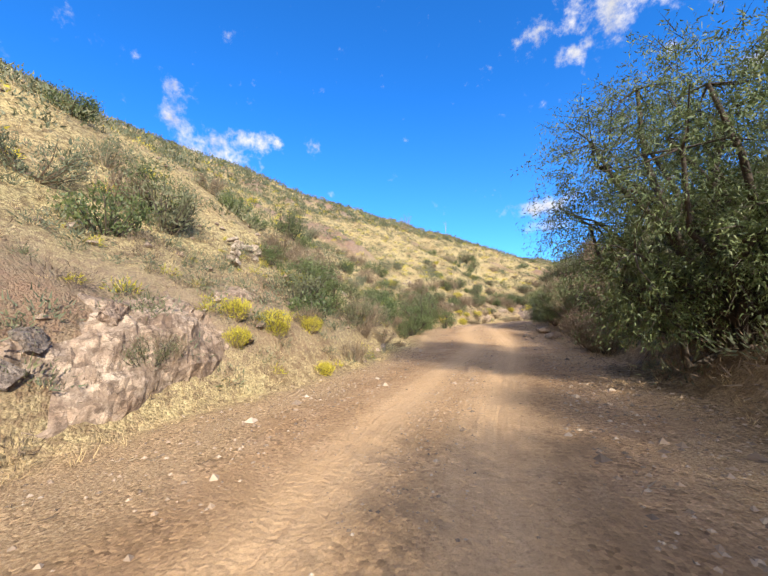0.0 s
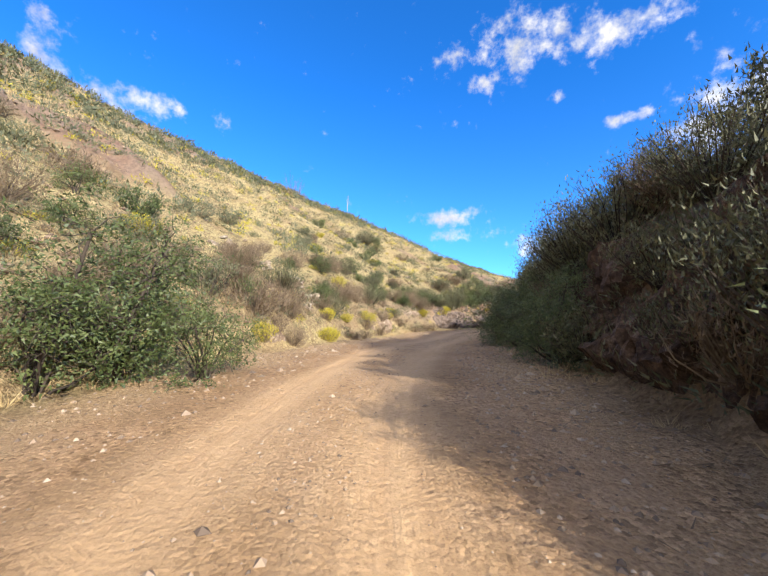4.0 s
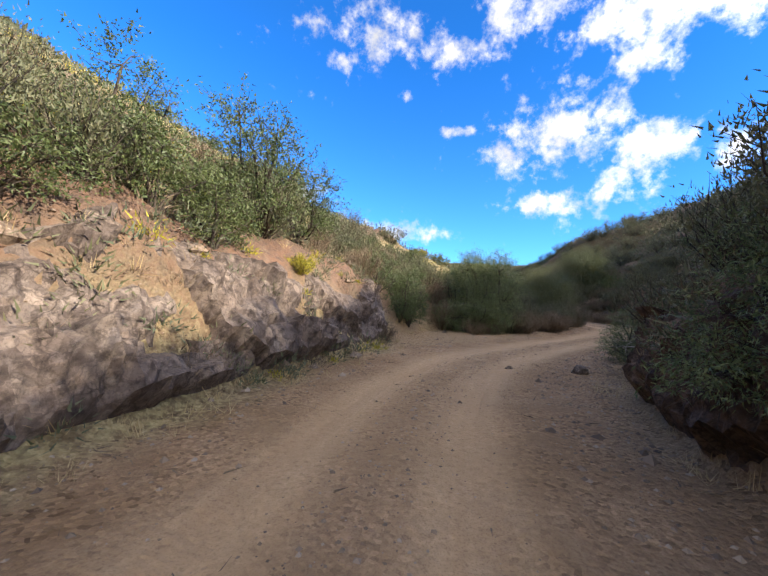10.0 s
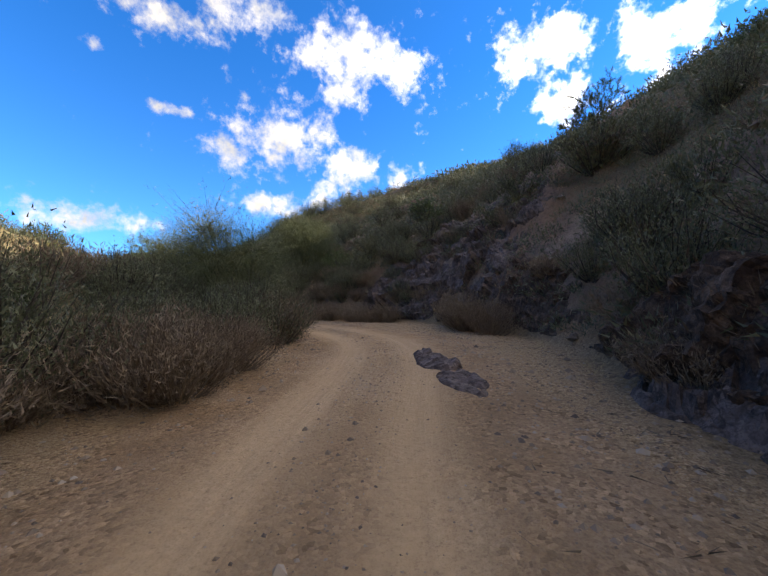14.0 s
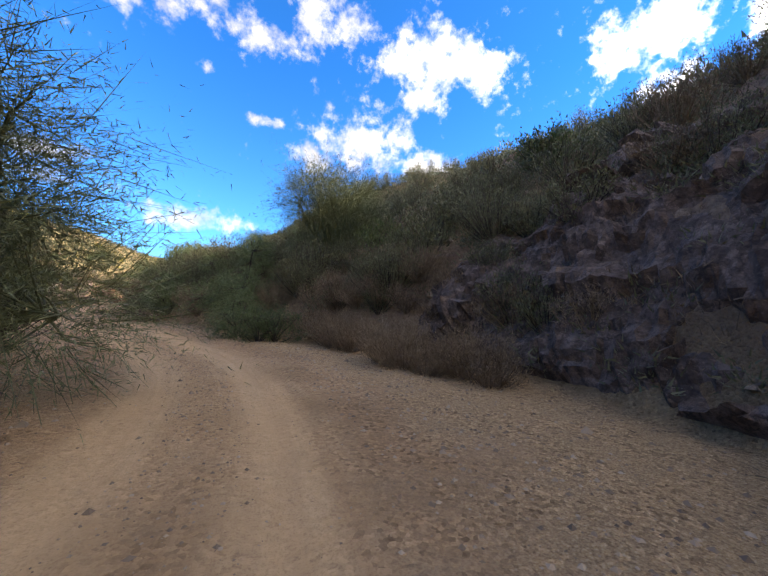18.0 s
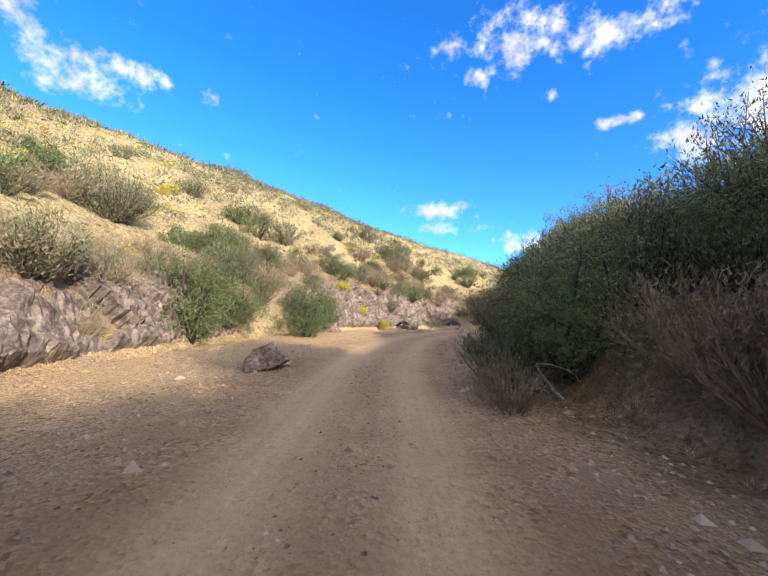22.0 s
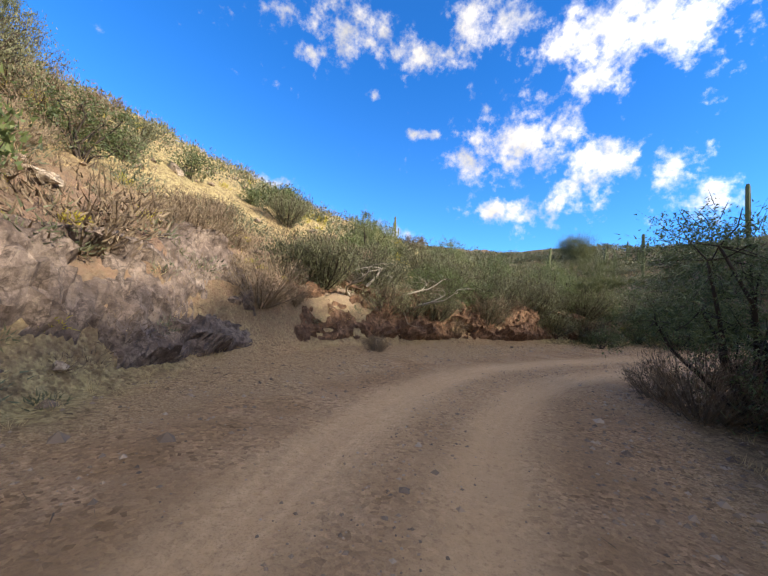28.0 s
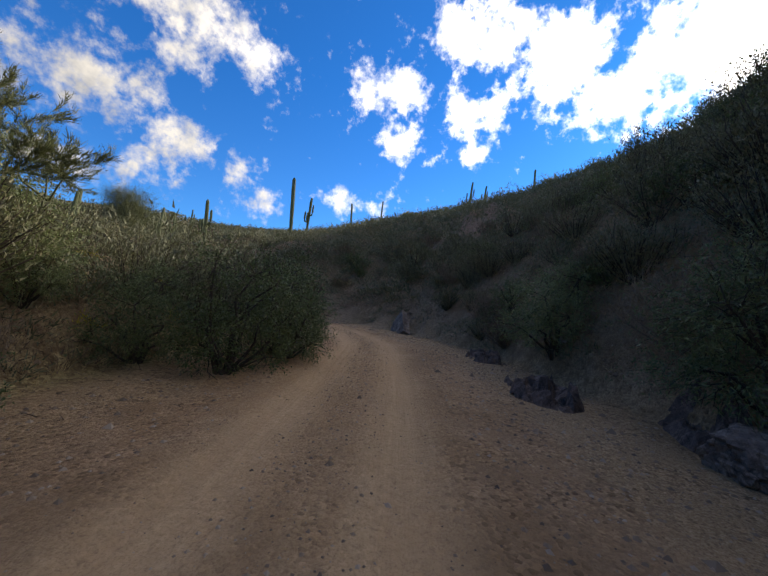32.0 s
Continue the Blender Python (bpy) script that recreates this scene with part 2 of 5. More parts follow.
def ground_height(n, where):
    place = n.add("ShaderNodeNewGeometry").outputs["Position"]
    rock = n.add("ShaderNodeAttribute", attribute_name="rock").outputs["Fac"]
    track = n.add("ShaderNodeAttribute", attribute_name="track").outputs["Fac"]
    deep = n.math("MULTIPLY", n.noise(place, 4.0, 8, 0.75), rock)
    a = n.math("MULTIPLY", n.noise(place, 3.0, 10, 0.68), 0.9)
    b = n.math("MULTIPLY", n.noise(place, 22.0, 9, 0.8), n.math("SUBTRACT", 0.90, n.math("MULTIPLY", track, 0.70)))
    off = n.add("ShaderNodeAttribute", attribute_name="off").outputs["Fac"]
    along = n.add("ShaderNodeAttribute", attribute_name="along").outputs["Fac"]
    lanes = n.add("ShaderNodeCombineXYZ", {0: n.math("MULTIPLY", off, 5.0), 1: n.math("MULTIPLY", along, 0.16), 2: 0.0}).outputs[0]
    ridges = n.math("MULTIPLY", n.noise(lanes, 1.0, 6, 0.6), 0.8)
    tread = n.math("MULTIPLY", n.math("MULTIPLY", n.math("SINE", n.math("ADD", n.math("MULTIPLY", along, 75.0), n.math("MULTIPLY", n.math("ABSOLUTE", n.math("SINE", n.math("MULTIPLY", off, 16.0))), 3.0))), n.math("MULTIPLY", n.noise(place, 0.9, 3), 0.05)), track)
    b = n.math("ADD", b, n.math("ADD", ridges, tread))
    clods = n.add("ShaderNodeTexVoronoi", {"Vector": place, "Scale": 24.0}).outputs["Distance"]
    b = n.math("SUBTRACT", b, n.math("MULTIPLY", n.math("MULTIPLY", clods, 0.7), n.math("SUBTRACT", 1.0, n.math("MULTIPLY", track, 0.9))))
    return n.math("ADD", n.math("ADD", a, b), n.math("MULTIPLY", deep, 1.3))


def stone_colour(base, dark, pale):
    def colour(n, where):
        seed = n.add("ShaderNodeObjectInfo").outputs["Random"]
        spot = n.add("ShaderNodeVectorMath", {0: where, 1: n.add("ShaderNodeCombineXYZ", {0: n.math("MULTIPLY", seed, 40.0), 1: seed, 2: seed}).outputs[0]}, operation="ADD").outputs[0]
        patches = n.ramp(n.noise(spot, 1.6, 6, 0.65), [(0.3, dark), (0.5, base), (0.74, pale)])
        veins = n.noise(spot, 7.0, 8, 0.7)
        bent = n.add("ShaderNodeVectorMath", {0: spot, 1: n.add("ShaderNodeVectorMath", {0: n.noise(spot, 3.0, 3, 0.6, 1), 1: (0.35, 0.35, 0.35)}, operation="MULTIPLY").outputs[0]}, operation="ADD").outputs[0]
        chunk = n.add("ShaderNodeSeparateColor", {0: n.add("ShaderNodeTexVoronoi", {"Vector": bent, "Scale": 6.0}).outputs["Color"]}).outputs[0]
        patches = n.mix(1.0, patches, n.ramp(chunk, [(0.0, (0.62, 0.60, 0.60)), (0.5, (0.95, 0.95, 0.95)), (1.0, (1.25, 1.22, 1.18))]), "MULTIPLY")
        for scale, deep in ((3.2, 0.85), (11.0, 0.6)):
            gap = n.add("ShaderNodeTexVoronoi", {"Vector": bent, "Scale": scale}, feature="DISTANCE_TO_EDGE").outputs["Distance"]
            patches = n.mix(n.math("MULTIPLY", n.ramp(gap, [(0.0, (deep, deep, deep)), (0.06, (0, 0, 0))]), n.ramp(n.noise(spot, 2.3, 4, 0.6), [(0.42, (0, 0, 0)), (0.58, (1, 1, 1))])), patches, (*[c * 0.5 for c in dark], 1))
        grit = n.noise(spot, 38.0, 5, 0.7)
        patches = n.mix(n.ramp(grit, [(0.34, (0.6, 0.6, 0.6)), (0.5, (0, 0, 0))]), patches, (*dark, 1))
        patches = n.mix(n.ramp(n.noise(spot, 12.0, 5, 0.65), [(0.58, (0, 0, 0)), (0.68, (0.5, 0.5, 0.5))]), patches, (*pale, 1))
        return n.mix(n.ramp(veins, [(0.36, (0.8, 0.8, 0.8)), (0.52, (0, 0, 0))]), patches, (*[c * 0.5 for c in dark], 1))
    return colour


def rocky(n, where):
    facets = n.add("ShaderNodeTexVoronoi", {"Vector": where, "Scale": 6.0}).outputs["Distance"]
    return n.math("ADD", n.math("ADD", n.noise(where, 2.5, 10, 0.7), n.math("MULTIPLY", n.noise(where, 18.0, 6, 0.7), 0.6)), n.math("MULTIPLY", facets, -0.7))


def leafy(low, mid, high):
    def colour(n, where):
        seed = n.add("ShaderNodeObjectInfo").outputs["Random"]
        leaf = n.add("ShaderNodeNewGeometry").outputs["Random Per Island"]
        patch = n.noise(n.add("ShaderNodeNewGeometry").outputs["Position"], 1.1, 2)
        mixed = n.math("ADD", n.math("ADD", n.math("MULTIPLY", leaf, 0.45), n.math("MULTIPLY", seed, 0.25)), n.math("MULTIPLY", patch, 0.35))
        return n.ramp(mixed, [(0.18, low), (0.5, mid), (0.85, high)])
    return colour


def barky(n, where):
    return n.noise(where, 30.0, 6, 0.7)


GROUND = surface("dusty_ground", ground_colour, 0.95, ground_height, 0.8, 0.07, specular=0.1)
STONE_GREY = surface("grey_stone", stone_colour((0.215, 0.172, 0.14), (0.105, 0.08, 0.063), (0.31, 0.255, 0.205)), 0.9, rocky, 0.6, 0.06, specular=0.2)
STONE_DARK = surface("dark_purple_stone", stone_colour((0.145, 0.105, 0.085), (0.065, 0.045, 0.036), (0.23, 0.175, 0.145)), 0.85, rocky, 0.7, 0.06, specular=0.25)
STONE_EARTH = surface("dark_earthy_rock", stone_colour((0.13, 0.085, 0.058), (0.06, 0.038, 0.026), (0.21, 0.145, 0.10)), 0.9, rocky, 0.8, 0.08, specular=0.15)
STONE_SOIL = surface("red_brown_earth", stone_colour((0.17, 0.098, 0.06), (0.085, 0.05, 0.032), (0.26, 0.16, 0.10)), 0.95, rocky, 0.8, 0.08, specular=0.1)
STONE_MAUVE = surface("mauve_grey_stone", stone_colour((0.18, 0.135, 0.108), (0.085, 0.06, 0.047), (0.28, 0.22, 0.175)), 0.88, rocky, 0.7, 0.06, specular=0.2)
GRAVEL = surface("gravel_stones", leafy((0.11, 0.08, 0.06), (0.30, 0.215, 0.145), (0.50, 0.41, 0.31)), 0.95, specular=0.15)
STONE_RED = surface("reddish_stone", stone_colour((0.225, 0.158, 0.112), (0.105, 0.068, 0.048), (0.35, 0.265, 0.195)), 0.9, rocky, 0.6, 0.06, specular=0.2)
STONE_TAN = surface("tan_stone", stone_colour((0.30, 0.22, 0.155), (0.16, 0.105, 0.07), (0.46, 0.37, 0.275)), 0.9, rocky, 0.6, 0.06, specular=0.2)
STONE_PALE = surface("pale_stone", stone_colour((0.36, 0.285, 0.205), (0.17, 0.12, 0.085), (0.52, 0.45, 0.35)), 0.9, rocky, 0.6, 0.06, specular=0.2)
LEAF_MESQUITE = surface("mesquite_leaves", leafy((0.062, 0.086, 0.033), (0.140, 0.174, 0.065), (0.240, 0.260, 0.101)), 0.6, through_=0.35, specular=0.5)
LEAF_PALOVERDE = surface("palo_verde_twigs", leafy((0.048, 0.061, 0.020), (0.102, 0.116, 0.041), (0.177, 0.177, 0.068)), 0.6, through_=0.2, specular=0.5)
LEAF_CREOSOTE = surface("creosote_leaves", leafy((0.047, 0.053, 0.025), (0.114, 0.116, 0.052), (0.204, 0.187, 0.094)), 0.65, through_=0.2, specular=0.5)
LEAF_BRIGHT = surface("bright_green_leaves", leafy((0.037, 0.058, 0.017), (0.088, 0.116, 0.034), (0.163, 0.184, 0.061)), 0.55, through_=0.3, specular=0.5)
LEAF_YELLOW = surface("yellow_flower_stalks", leafy((0.20, 0.18, 0.02), (0.40, 0.34, 0.03), (0.58, 0.48, 0.06)), 0.6, through_=0.25)
LEAF_GREY = surface("grey_green_leaves", leafy((0.061, 0.072, 0.040), (0.119, 0.130, 0.072), (0.194, 0.194, 0.119)), 0.7, through_=0.2)
DRY_TWIGS = surface("dry_twigs", leafy((0.083, 0.055, 0.035), (0.165, 0.117, 0.073), (0.266, 0.202, 0.130)), 0.85)
STRAW = surface("dry_grass_blades", leafy((0.36, 0.24, 0.105), (0.53, 0.39, 0.19), (0.66, 0.52, 0.29)), 0.8, through_=0.25)
BARK = surface("dark_bark", leafy((0.025, 0.018, 0.014), (0.052, 0.038, 0.028), (0.084, 0.066, 0.049)), 0.9, barky, 0.6, 0.02)
GREEN_BARK = surface("green_bark", leafy((0.053, 0.060, 0.022), (0.098, 0.105, 0.045), (0.150, 0.150, 0.075)), 0.8, barky, 0.4, 0.01)
DEADWOOD = surface("bleached_wood", leafy((0.20, 0.16, 0.12), (0.34, 0.29, 0.23), (0.50, 0.44, 0.36)), 0.85, barky, 0.5, 0.01)
CACTUS = surface("cactus_skin", leafy((0.06, 0.075, 0.03), (0.11, 0.125, 0.05), (0.16, 0.17, 0.08)), 0.7, barky, 0.3, 0.01)

# ---- the lie of the land ----
ROAD = [(24.0, -32.0, -1.50), (12.5, -16.0, -1.50), (0.1, -0.4, -1.43), (-4.1, 7.0, -1.37), (-7.4, 14.2, -1.31), (-11.7, 20.8, -0.69),
    (-14.6, 28.6, -0.65), (-16.0, 36.5, -0.81), (-17.4, 44.2, -0.81), (-17.8, 52.2, -0.92), (-16.4, 59.9, -0.99), (-12.0, 67.3, -1.22),
    (-7.5, 72.8, -1.27), (-2.8, 78.7, -1.03), (-1.3, 87.6, -1.13), (-3.4, 96.1, -1.23), (-6.1, 102.0, -1.26), (-8.9, 107.8, -1.30),
    (-11.3, 116.2, -1.39), (-11.1, 125.5, -1.45), (-8.1, 132.0, -1.54), (-1.9, 136.2, -1.52), (7.0, 140.3, -1.35), (13.5, 144.0, -1.20),
    (18.0, 150.0, -1.00), (19.0, 158.0, -0.80), (16.0, 172.0, -0.50)]
# along, edge of the flat, height of the cut bank, slope above it, height at which the hill levels out
WEST = [(-60, 5, 0.6, 0.80, 150), (0, 5.2, 1.4, 0.86, 150), (6, 4.8, 1.2, 0.84, 150), (10, 4.4, 0.9, 0.78, 150), (20, 5.2, 0.4, 0.76, 150), (32, 5.0, 0.6, 0.73, 150),
        (45, 4.8, 0.9, 0.74, 150), (53, 4.4, 1.4, 0.72, 150), (58, 3.0, 1.9, 0.68, 150), (64, 2.9, 2.0, 0.70, 90), (66.5, 3.6, 2.0, 0.74, 80), (69.5, 6.2, 1.7, 0.78, 60), (73, 7.0, 1.2, 0.60, 44), (84, 7.0, 0.4, 0.48, 34),
        (97, 4.6, 0.6, 0.46, 34), (105, 4.0, 2.2, 0.52, 44), (113, 6.8, 1.6, 0.52, 46), (124, 6.8, 1.7, 0.56, 48), (131, 5.6, 2.0, 0.90, 58), (138, 4.0, 1.6, 0.86, 52), (141, 6.0, 1.6, 0.62, 40),
        (152, 5.2, 1.2, 0.30, 18), (168, 4.5, 0.6, 0.24, 20), (220, 5, 0.5, 0.25, 22)]
EAST = [(-60, 3, 0.8, 0.15, 5), (0, 3.4, 0.5, 0.10, 3), (10, 3.2, 0.8, 0.12, 3), (16, 3.4, 1.5, 0.28, 6), (22, 3.4, 2.8, 0.70, 15), (28, 3.2, 2.4, 0.76, 19), (34, 3.2, 1.6, 0.70, 22),
        (46, 2.8, 1.6, 0.76, 30), (54, 2.6, 1.5, 0.72, 32), (62, 2.6, 1.2, 0.66, 31), (68, 2.8, 0.8, 0.74, 38), (75, 3.2, 0.8, 0.96, 54), (81, 3.4, 0.8, 1.0, 54), (87, 4.2, 1.2, 1.0, 52),
        (92, 5.8, 3.4, 1.0, 46), (97, 5.6, 2.2, 0.88, 40), (101, 4.4, 0.8, 0.70, 33), (110, 3.4, 0.6, 0.60, 28), (118, 2.8, 0.6, 0.68, 30), (127, 2.8, 0.6, 0.50, 18),
        (136, 3.0, 0.4, 0.32, 12), (141, 3.2, 0.4, 0.50, 14), (146, 3.4, 0.4, 1.10, 20), (156, 5.0, 0.5, 2.0, 18.2), (164, 4.5, 0.6, 1.7, 25), (172, 4.0, 0.8, 0.85, 40),
        (184, 4.0, 0.7, 0.74, 38), (192, 4.0, 0.7, 0.50, 24), (199, 4.0, 0.6, 0.34, 14)]


def wander(points, step):
    """A smooth line through the points, cut into steps of about that length."""
    p = np.array([points[0], *points, points[-1]], float)
    line = []
    for i in range(1, len(p) - 2):
        n = max(2, int(np.linalg.norm(p[i + 1] - p[i]) / step))
        for a in np.arange(n) / n:
            line.append(0.5 * (2 * p[i] + (p[i + 1] - p[i - 1]) * a + (2 * p[i - 1] - 5 * p[i] + 4 * p[i + 1] - p[i + 2]) * a * a
                               + (3 * p[i] - p[i - 1] - 3 * p[i + 1] + p[i + 2]) * a ** 3))
    line.append(p[-1])
    return np.array(line)


LINE = wander(ROAD, 0.8)
AHEAD = np.gradient(LINE[:, :2], axis=0)
AHEAD /= np.linalg.norm(AHEAD, axis=1)[:, None]
ALONG = np.concatenate([[0], np.cumsum(np.linalg.norm(np.diff(LINE[:, :2], axis=0), axis=1))]) - 40.0
SHAPE = np.concatenate([np.array([[np.interp(s, [r[0] for r in side], [r[j] for r in side]) for j in (1, 2, 3, 4)] for s in ALONG])
                        for side in (WEST, EAST)], axis=1)


def lattice(ix, iy, seed):
    h = (ix.astype(np.int64) * 374761393 + iy.astype(np.int64) * 668265263 + seed * 974634721) & 0x7FFFFFFF
    h = ((h ^ (h >> 13)) * 1274126177) & 0x7FFFFFFF
    return ((h ^ (h >> 16)) & 0xFFFF) / 65535.0


def grain(x, y, seed=0):
    """Smooth noise from 0 to 1, one bump a metre."""
    ix, iy = np.floor(x), np.floor(y)
    fx, fy = x - ix, y - iy
    fx, fy = fx * fx * (3 - 2 * fx), fy * fy * (3 - 2 * fy)
    a, b = lattice(ix, iy, seed), lattice(ix + 1, iy, seed)
    c, d = lattice(ix, iy + 1, seed), lattice(ix + 1, iy + 1, seed)
    return (a + (b - a) * fx) * (1 - fy) + (c + (d - c) * fx) * fy


def rough(x, y, size, octaves, seed=0):
    total, gain = 0.0, 0.5
    for k in range(octaves):
        total = total + gain * (grain(x / size, y / size, seed + k) - 0.5)
        size, gain = size * 0.48, gain * 0.5
    return total


def blocks(x, y, size, seed):
    """A random height for each cell of a broken pattern, as of cracked rock."""
    x, y = x / size, y / size
    ix, iy = np.floor(x), np.floor(y)
    best, height = np.full(np.shape(x), 9.0), np.zeros(np.shape(x))
    for dx in (-1, 0, 1):
        for dy in (-1, 0, 1):
            cx, cy = ix + dx, iy + dy
            gap = (cx + lattice(cx, cy, seed) - x) ** 2 + (cy + lattice(cx, cy, seed + 1) - y) ** 2
            closer = gap < best
            best, height = np.where(closer, gap, best), np.where(closer, lattice(cx, cy, seed + 2), height)
    return height


def step01(a):
    a = np.clip(a, 0, 1)
    return a * a * (3 - 2 * a)


def land(x, y):
    """Height of the ground, signed offset from the driven line (east positive), and how rocky the ground is."""
    x, y = np.atleast_1d(np.asarray(x, float)), np.atleast_1d(np.asarray(y, float))
    z, off, rock, along = (np.zeros(len(x)) for _ in range(4))
    for c in range(0, len(x), 20000):
        px, py = x[c:c + 20000], y[c:c + 20000]
        dx, dy = px[:, None] - LINE[None, :, 0], py[:, None] - LINE[None, :, 1]
        dist = np.sqrt(dx * dx + dy * dy)
        near = dist.argmin(axis=1)
        row = np.arange(len(px))
        u = dist[row, near]
        across = dx[row, near] * AHEAD[near, 1] - dy[row, near] * AHEAD[near, 0]
        side = np.sign(across)
        wt = np.exp(-(dist - u[:, None]) / (0.10 * u[:, None] + 0.5))
        wt /= wt.sum(axis=1)[:, None]
        u = np.where(u < 7, np.abs(across), u)
        base = wt @ LINE[:, 2]
        shape = wt @ SHAPE
        w, b, m, h = [np.where(side < 0, shape[:, j], shape[:, j + 4]) for j in range(4)]
        w = w + 1.2 * rough(px, py, 5.0, 2, 3)
        out = np.maximum(u - w, 0)
        bank = step01(out / (0.45 * b + 0.5))
        hill = h * (1 - np.exp(-m * np.maximum(out - 0.4 * b, 0) / h))
        wide = step01(out / 14.0)
        flat = 1 - step01((u - w + 1.2) / 1.2)
        face = bank * (1 - step01((out - 0.5 * b - 0.8) / 4.0)) * step01(b / 1.8)
        crag = rough(px, py, 1.7, 4, 11) + 0.5 * (blocks(px, py, 1.3, 51) - 0.5) + 0.3 * (blocks(px, py, 0.6, 52) - 0.5)
        outcrop = step01((rough(px, py, 9.0, 3, 21) - 0.10) / 0.08) * step01(out / 3.0)
        zz = base + b * bank + hill
        zz = zz + wide * (4.5 * rough(px, py, 26.0, 3, 5) + 1.3 * rough(px, py, 6.0, 3, 7)) * np.minimum(1, 25 / (u + 5) + 0.5)
        zz = zz + face * 0.7 * crag + outcrop * (0.5 + 1.1 * crag)
        zz = zz + (1 - 0.8 * flat) * 0.30 * rough(px, py, 1.1, 4, 9)
        rut = np.exp(-((u * side - 0.25) / 0.24) ** 2) + np.exp(-((u * side + 1.35) / 0.24) ** 2)
        zz = zz - flat * 0.045 * rut + flat * 0.05 * rough(px, py, 2.6, 3, 15)
        z[c:c + 20000], off[c:c + 20000], rock[c:c + 20000], along[c:c + 20000] = zz, u * side, np.maximum(face, outcrop), ALONG[near] + dx[row, near] * AHEAD[near, 0] + dy[row, near] * AHEAD[near, 1]
    return z, off, rock, along

# ---- mesh tools ----
def solid(name, verts, quads=(), tris=(), material=None, smooth=False):
    """A mesh from arrays of points, four-sided and three-sided faces."""
    quads, tris = np.asarray(quads, np.int32).reshape(-1, 4), np.asarray(tris, np.int32).reshape(-1, 3)
    me = bpy.data.meshes.new(name)
    verts = np.asarray(verts, np.float32)
    me.vertices.add(len(verts))
    me.vertices.foreach_set("co", verts.ravel())
    me.loops.add(quads.size + tris.size)
    me.loops.foreach_set("vertex_index", np.concatenate([quads.ravel(), tris.ravel()]))
    me.polygons.add(len(quads) + len(tris))
    starts = np.concatenate([np.arange(len(quads)) * 4, quads.size + np.arange(len(tris)) * 3]).astype(np.int32)
    me.polygons.foreach_set("loop_start", starts)
    me.update(calc_edges=True)
    me.validate()
    me.polygons.foreach_set("use_smooth", np.full(len(me.polygons), smooth))
    if material:
        me.materials.append(material)
    return me


def part(name, me, parent, label=""):
    ob = new(name, me)
    ob.parent = parent
    return tagged(ob, label)


class Heap:
    """Points and faces gathered for one mesh."""

    def __init__(self):
        self.v, self.q, self.t, self.n = [], [], [], 0

    def put(self, verts, quads=None, tris=None):
        if quads is not None and len(quads):
            self.q.append(np.asarray(quads) + self.n)
        if tris is not None and len(tris):
            self.t.append(np.asarray(tris) + self.n)
        self.v.append(np.asarray(verts, float))
        self.n += len(verts)

    def mesh(self, name, material, smooth=False):
        return solid(name, np.concatenate(self.v), np.concatenate(self.q) if self.q else (), np.concatenate(self.t) if self.t else (), material, smooth)


def tube(heap, line, radii, sides=5):
    """A tapered tube along a line of points."""
    line = np.asarray(line, float)
    n = len(line)
    along = np.gradient(line, axis=0)
    along /= np.linalg.norm(along, axis=1)[:, None] + 1e-9
    ref = np.where(np.abs(along[:, 2:3]) > 0.9, np.array([[1.0, 0, 0]]), np.array([[0, 0, 1.0]]))
    a = np.cross(along, ref)
    a /= np.linalg.norm(a, axis=1)[:, None]
    b = np.cross(along, a)
    turn = np.arange(sides) * 2 * math.pi / sides
    ring = a[:, None] * np.cos(turn)[None, :, None] + b[:, None] * np.sin(turn)[None, :, None]
    verts = (line[:, None] + ring * np.asarray(radii, float)[:, None, None]).reshape(-1, 3)
    i, j = np.meshgrid(np.arange(n - 1), np.arange(sides), indexing="ij")
    k = (j + 1) % sides
    quads = np.stack([i * sides + j, i * sides + k, (i + 1) * sides + k, (i + 1) * sides + j], -1).reshape(-1, 4)
    heap.put(verts, quads)


def blades(heap, rng, roots, ways, lengths, widths, fold=0.0):
    """Thin three-cornered leaves or twigs that start at the roots and run along the ways."""
    n = len(roots)
    ways = ways / (np.linalg.norm(ways, axis=1)[:, None] + 1e-9)
    side = np.cross(ways, rng.normal(size=(n, 3)))
    side /= np.linalg.norm(side, axis=1)[:, None] + 1e-9
    L, W = lengths[:, None], widths[:, None]
    droop = np.array([0, 0, -1.0]) * fold * L
    near = roots + ways * L * 0.25
    verts = np.stack([near + side * W * 0.5, roots + ways * L + droop, near * 0.7 + roots * 0.3 - side * W * 0.5], 1).reshape(-1, 3)
    heap.put(verts, None, np.arange(3 * n).reshape(-1, 3))


def grow(rng, start, way, length, radius, depth, wild, lift, kids, out):
    """Branches by forking; out collects (line, radii, depth left)."""
    steps = 4
    p, d = np.array(start, float), np.array(way, float)
    line, radii = [p.copy()], [radius]
    for i in range(steps):
        d = d + rng.normal(size=3) * wild * 0.5 + np.array([0, 0, lift])
        d /= np.linalg.norm(d)
        p = p + d * length / steps
        line.append(p.copy())
        radii.append(radius * (1 - 0.45 * (i + 1) / steps))
    out.append((np.array(line), np.array(radii), depth))
    if depth > 0:
        for c in range(kids):
            at = line[2 + (c % 3)] if c else line[-1]
            side = d + rng.normal(size=3) * wild * 1.5
            side /= np.linalg.norm(side)
            grow(rng, at, side, length * rng.uniform(0.62, 0.85), radii[-1] * 0.85, depth - 1, wild, lift, kids, out)


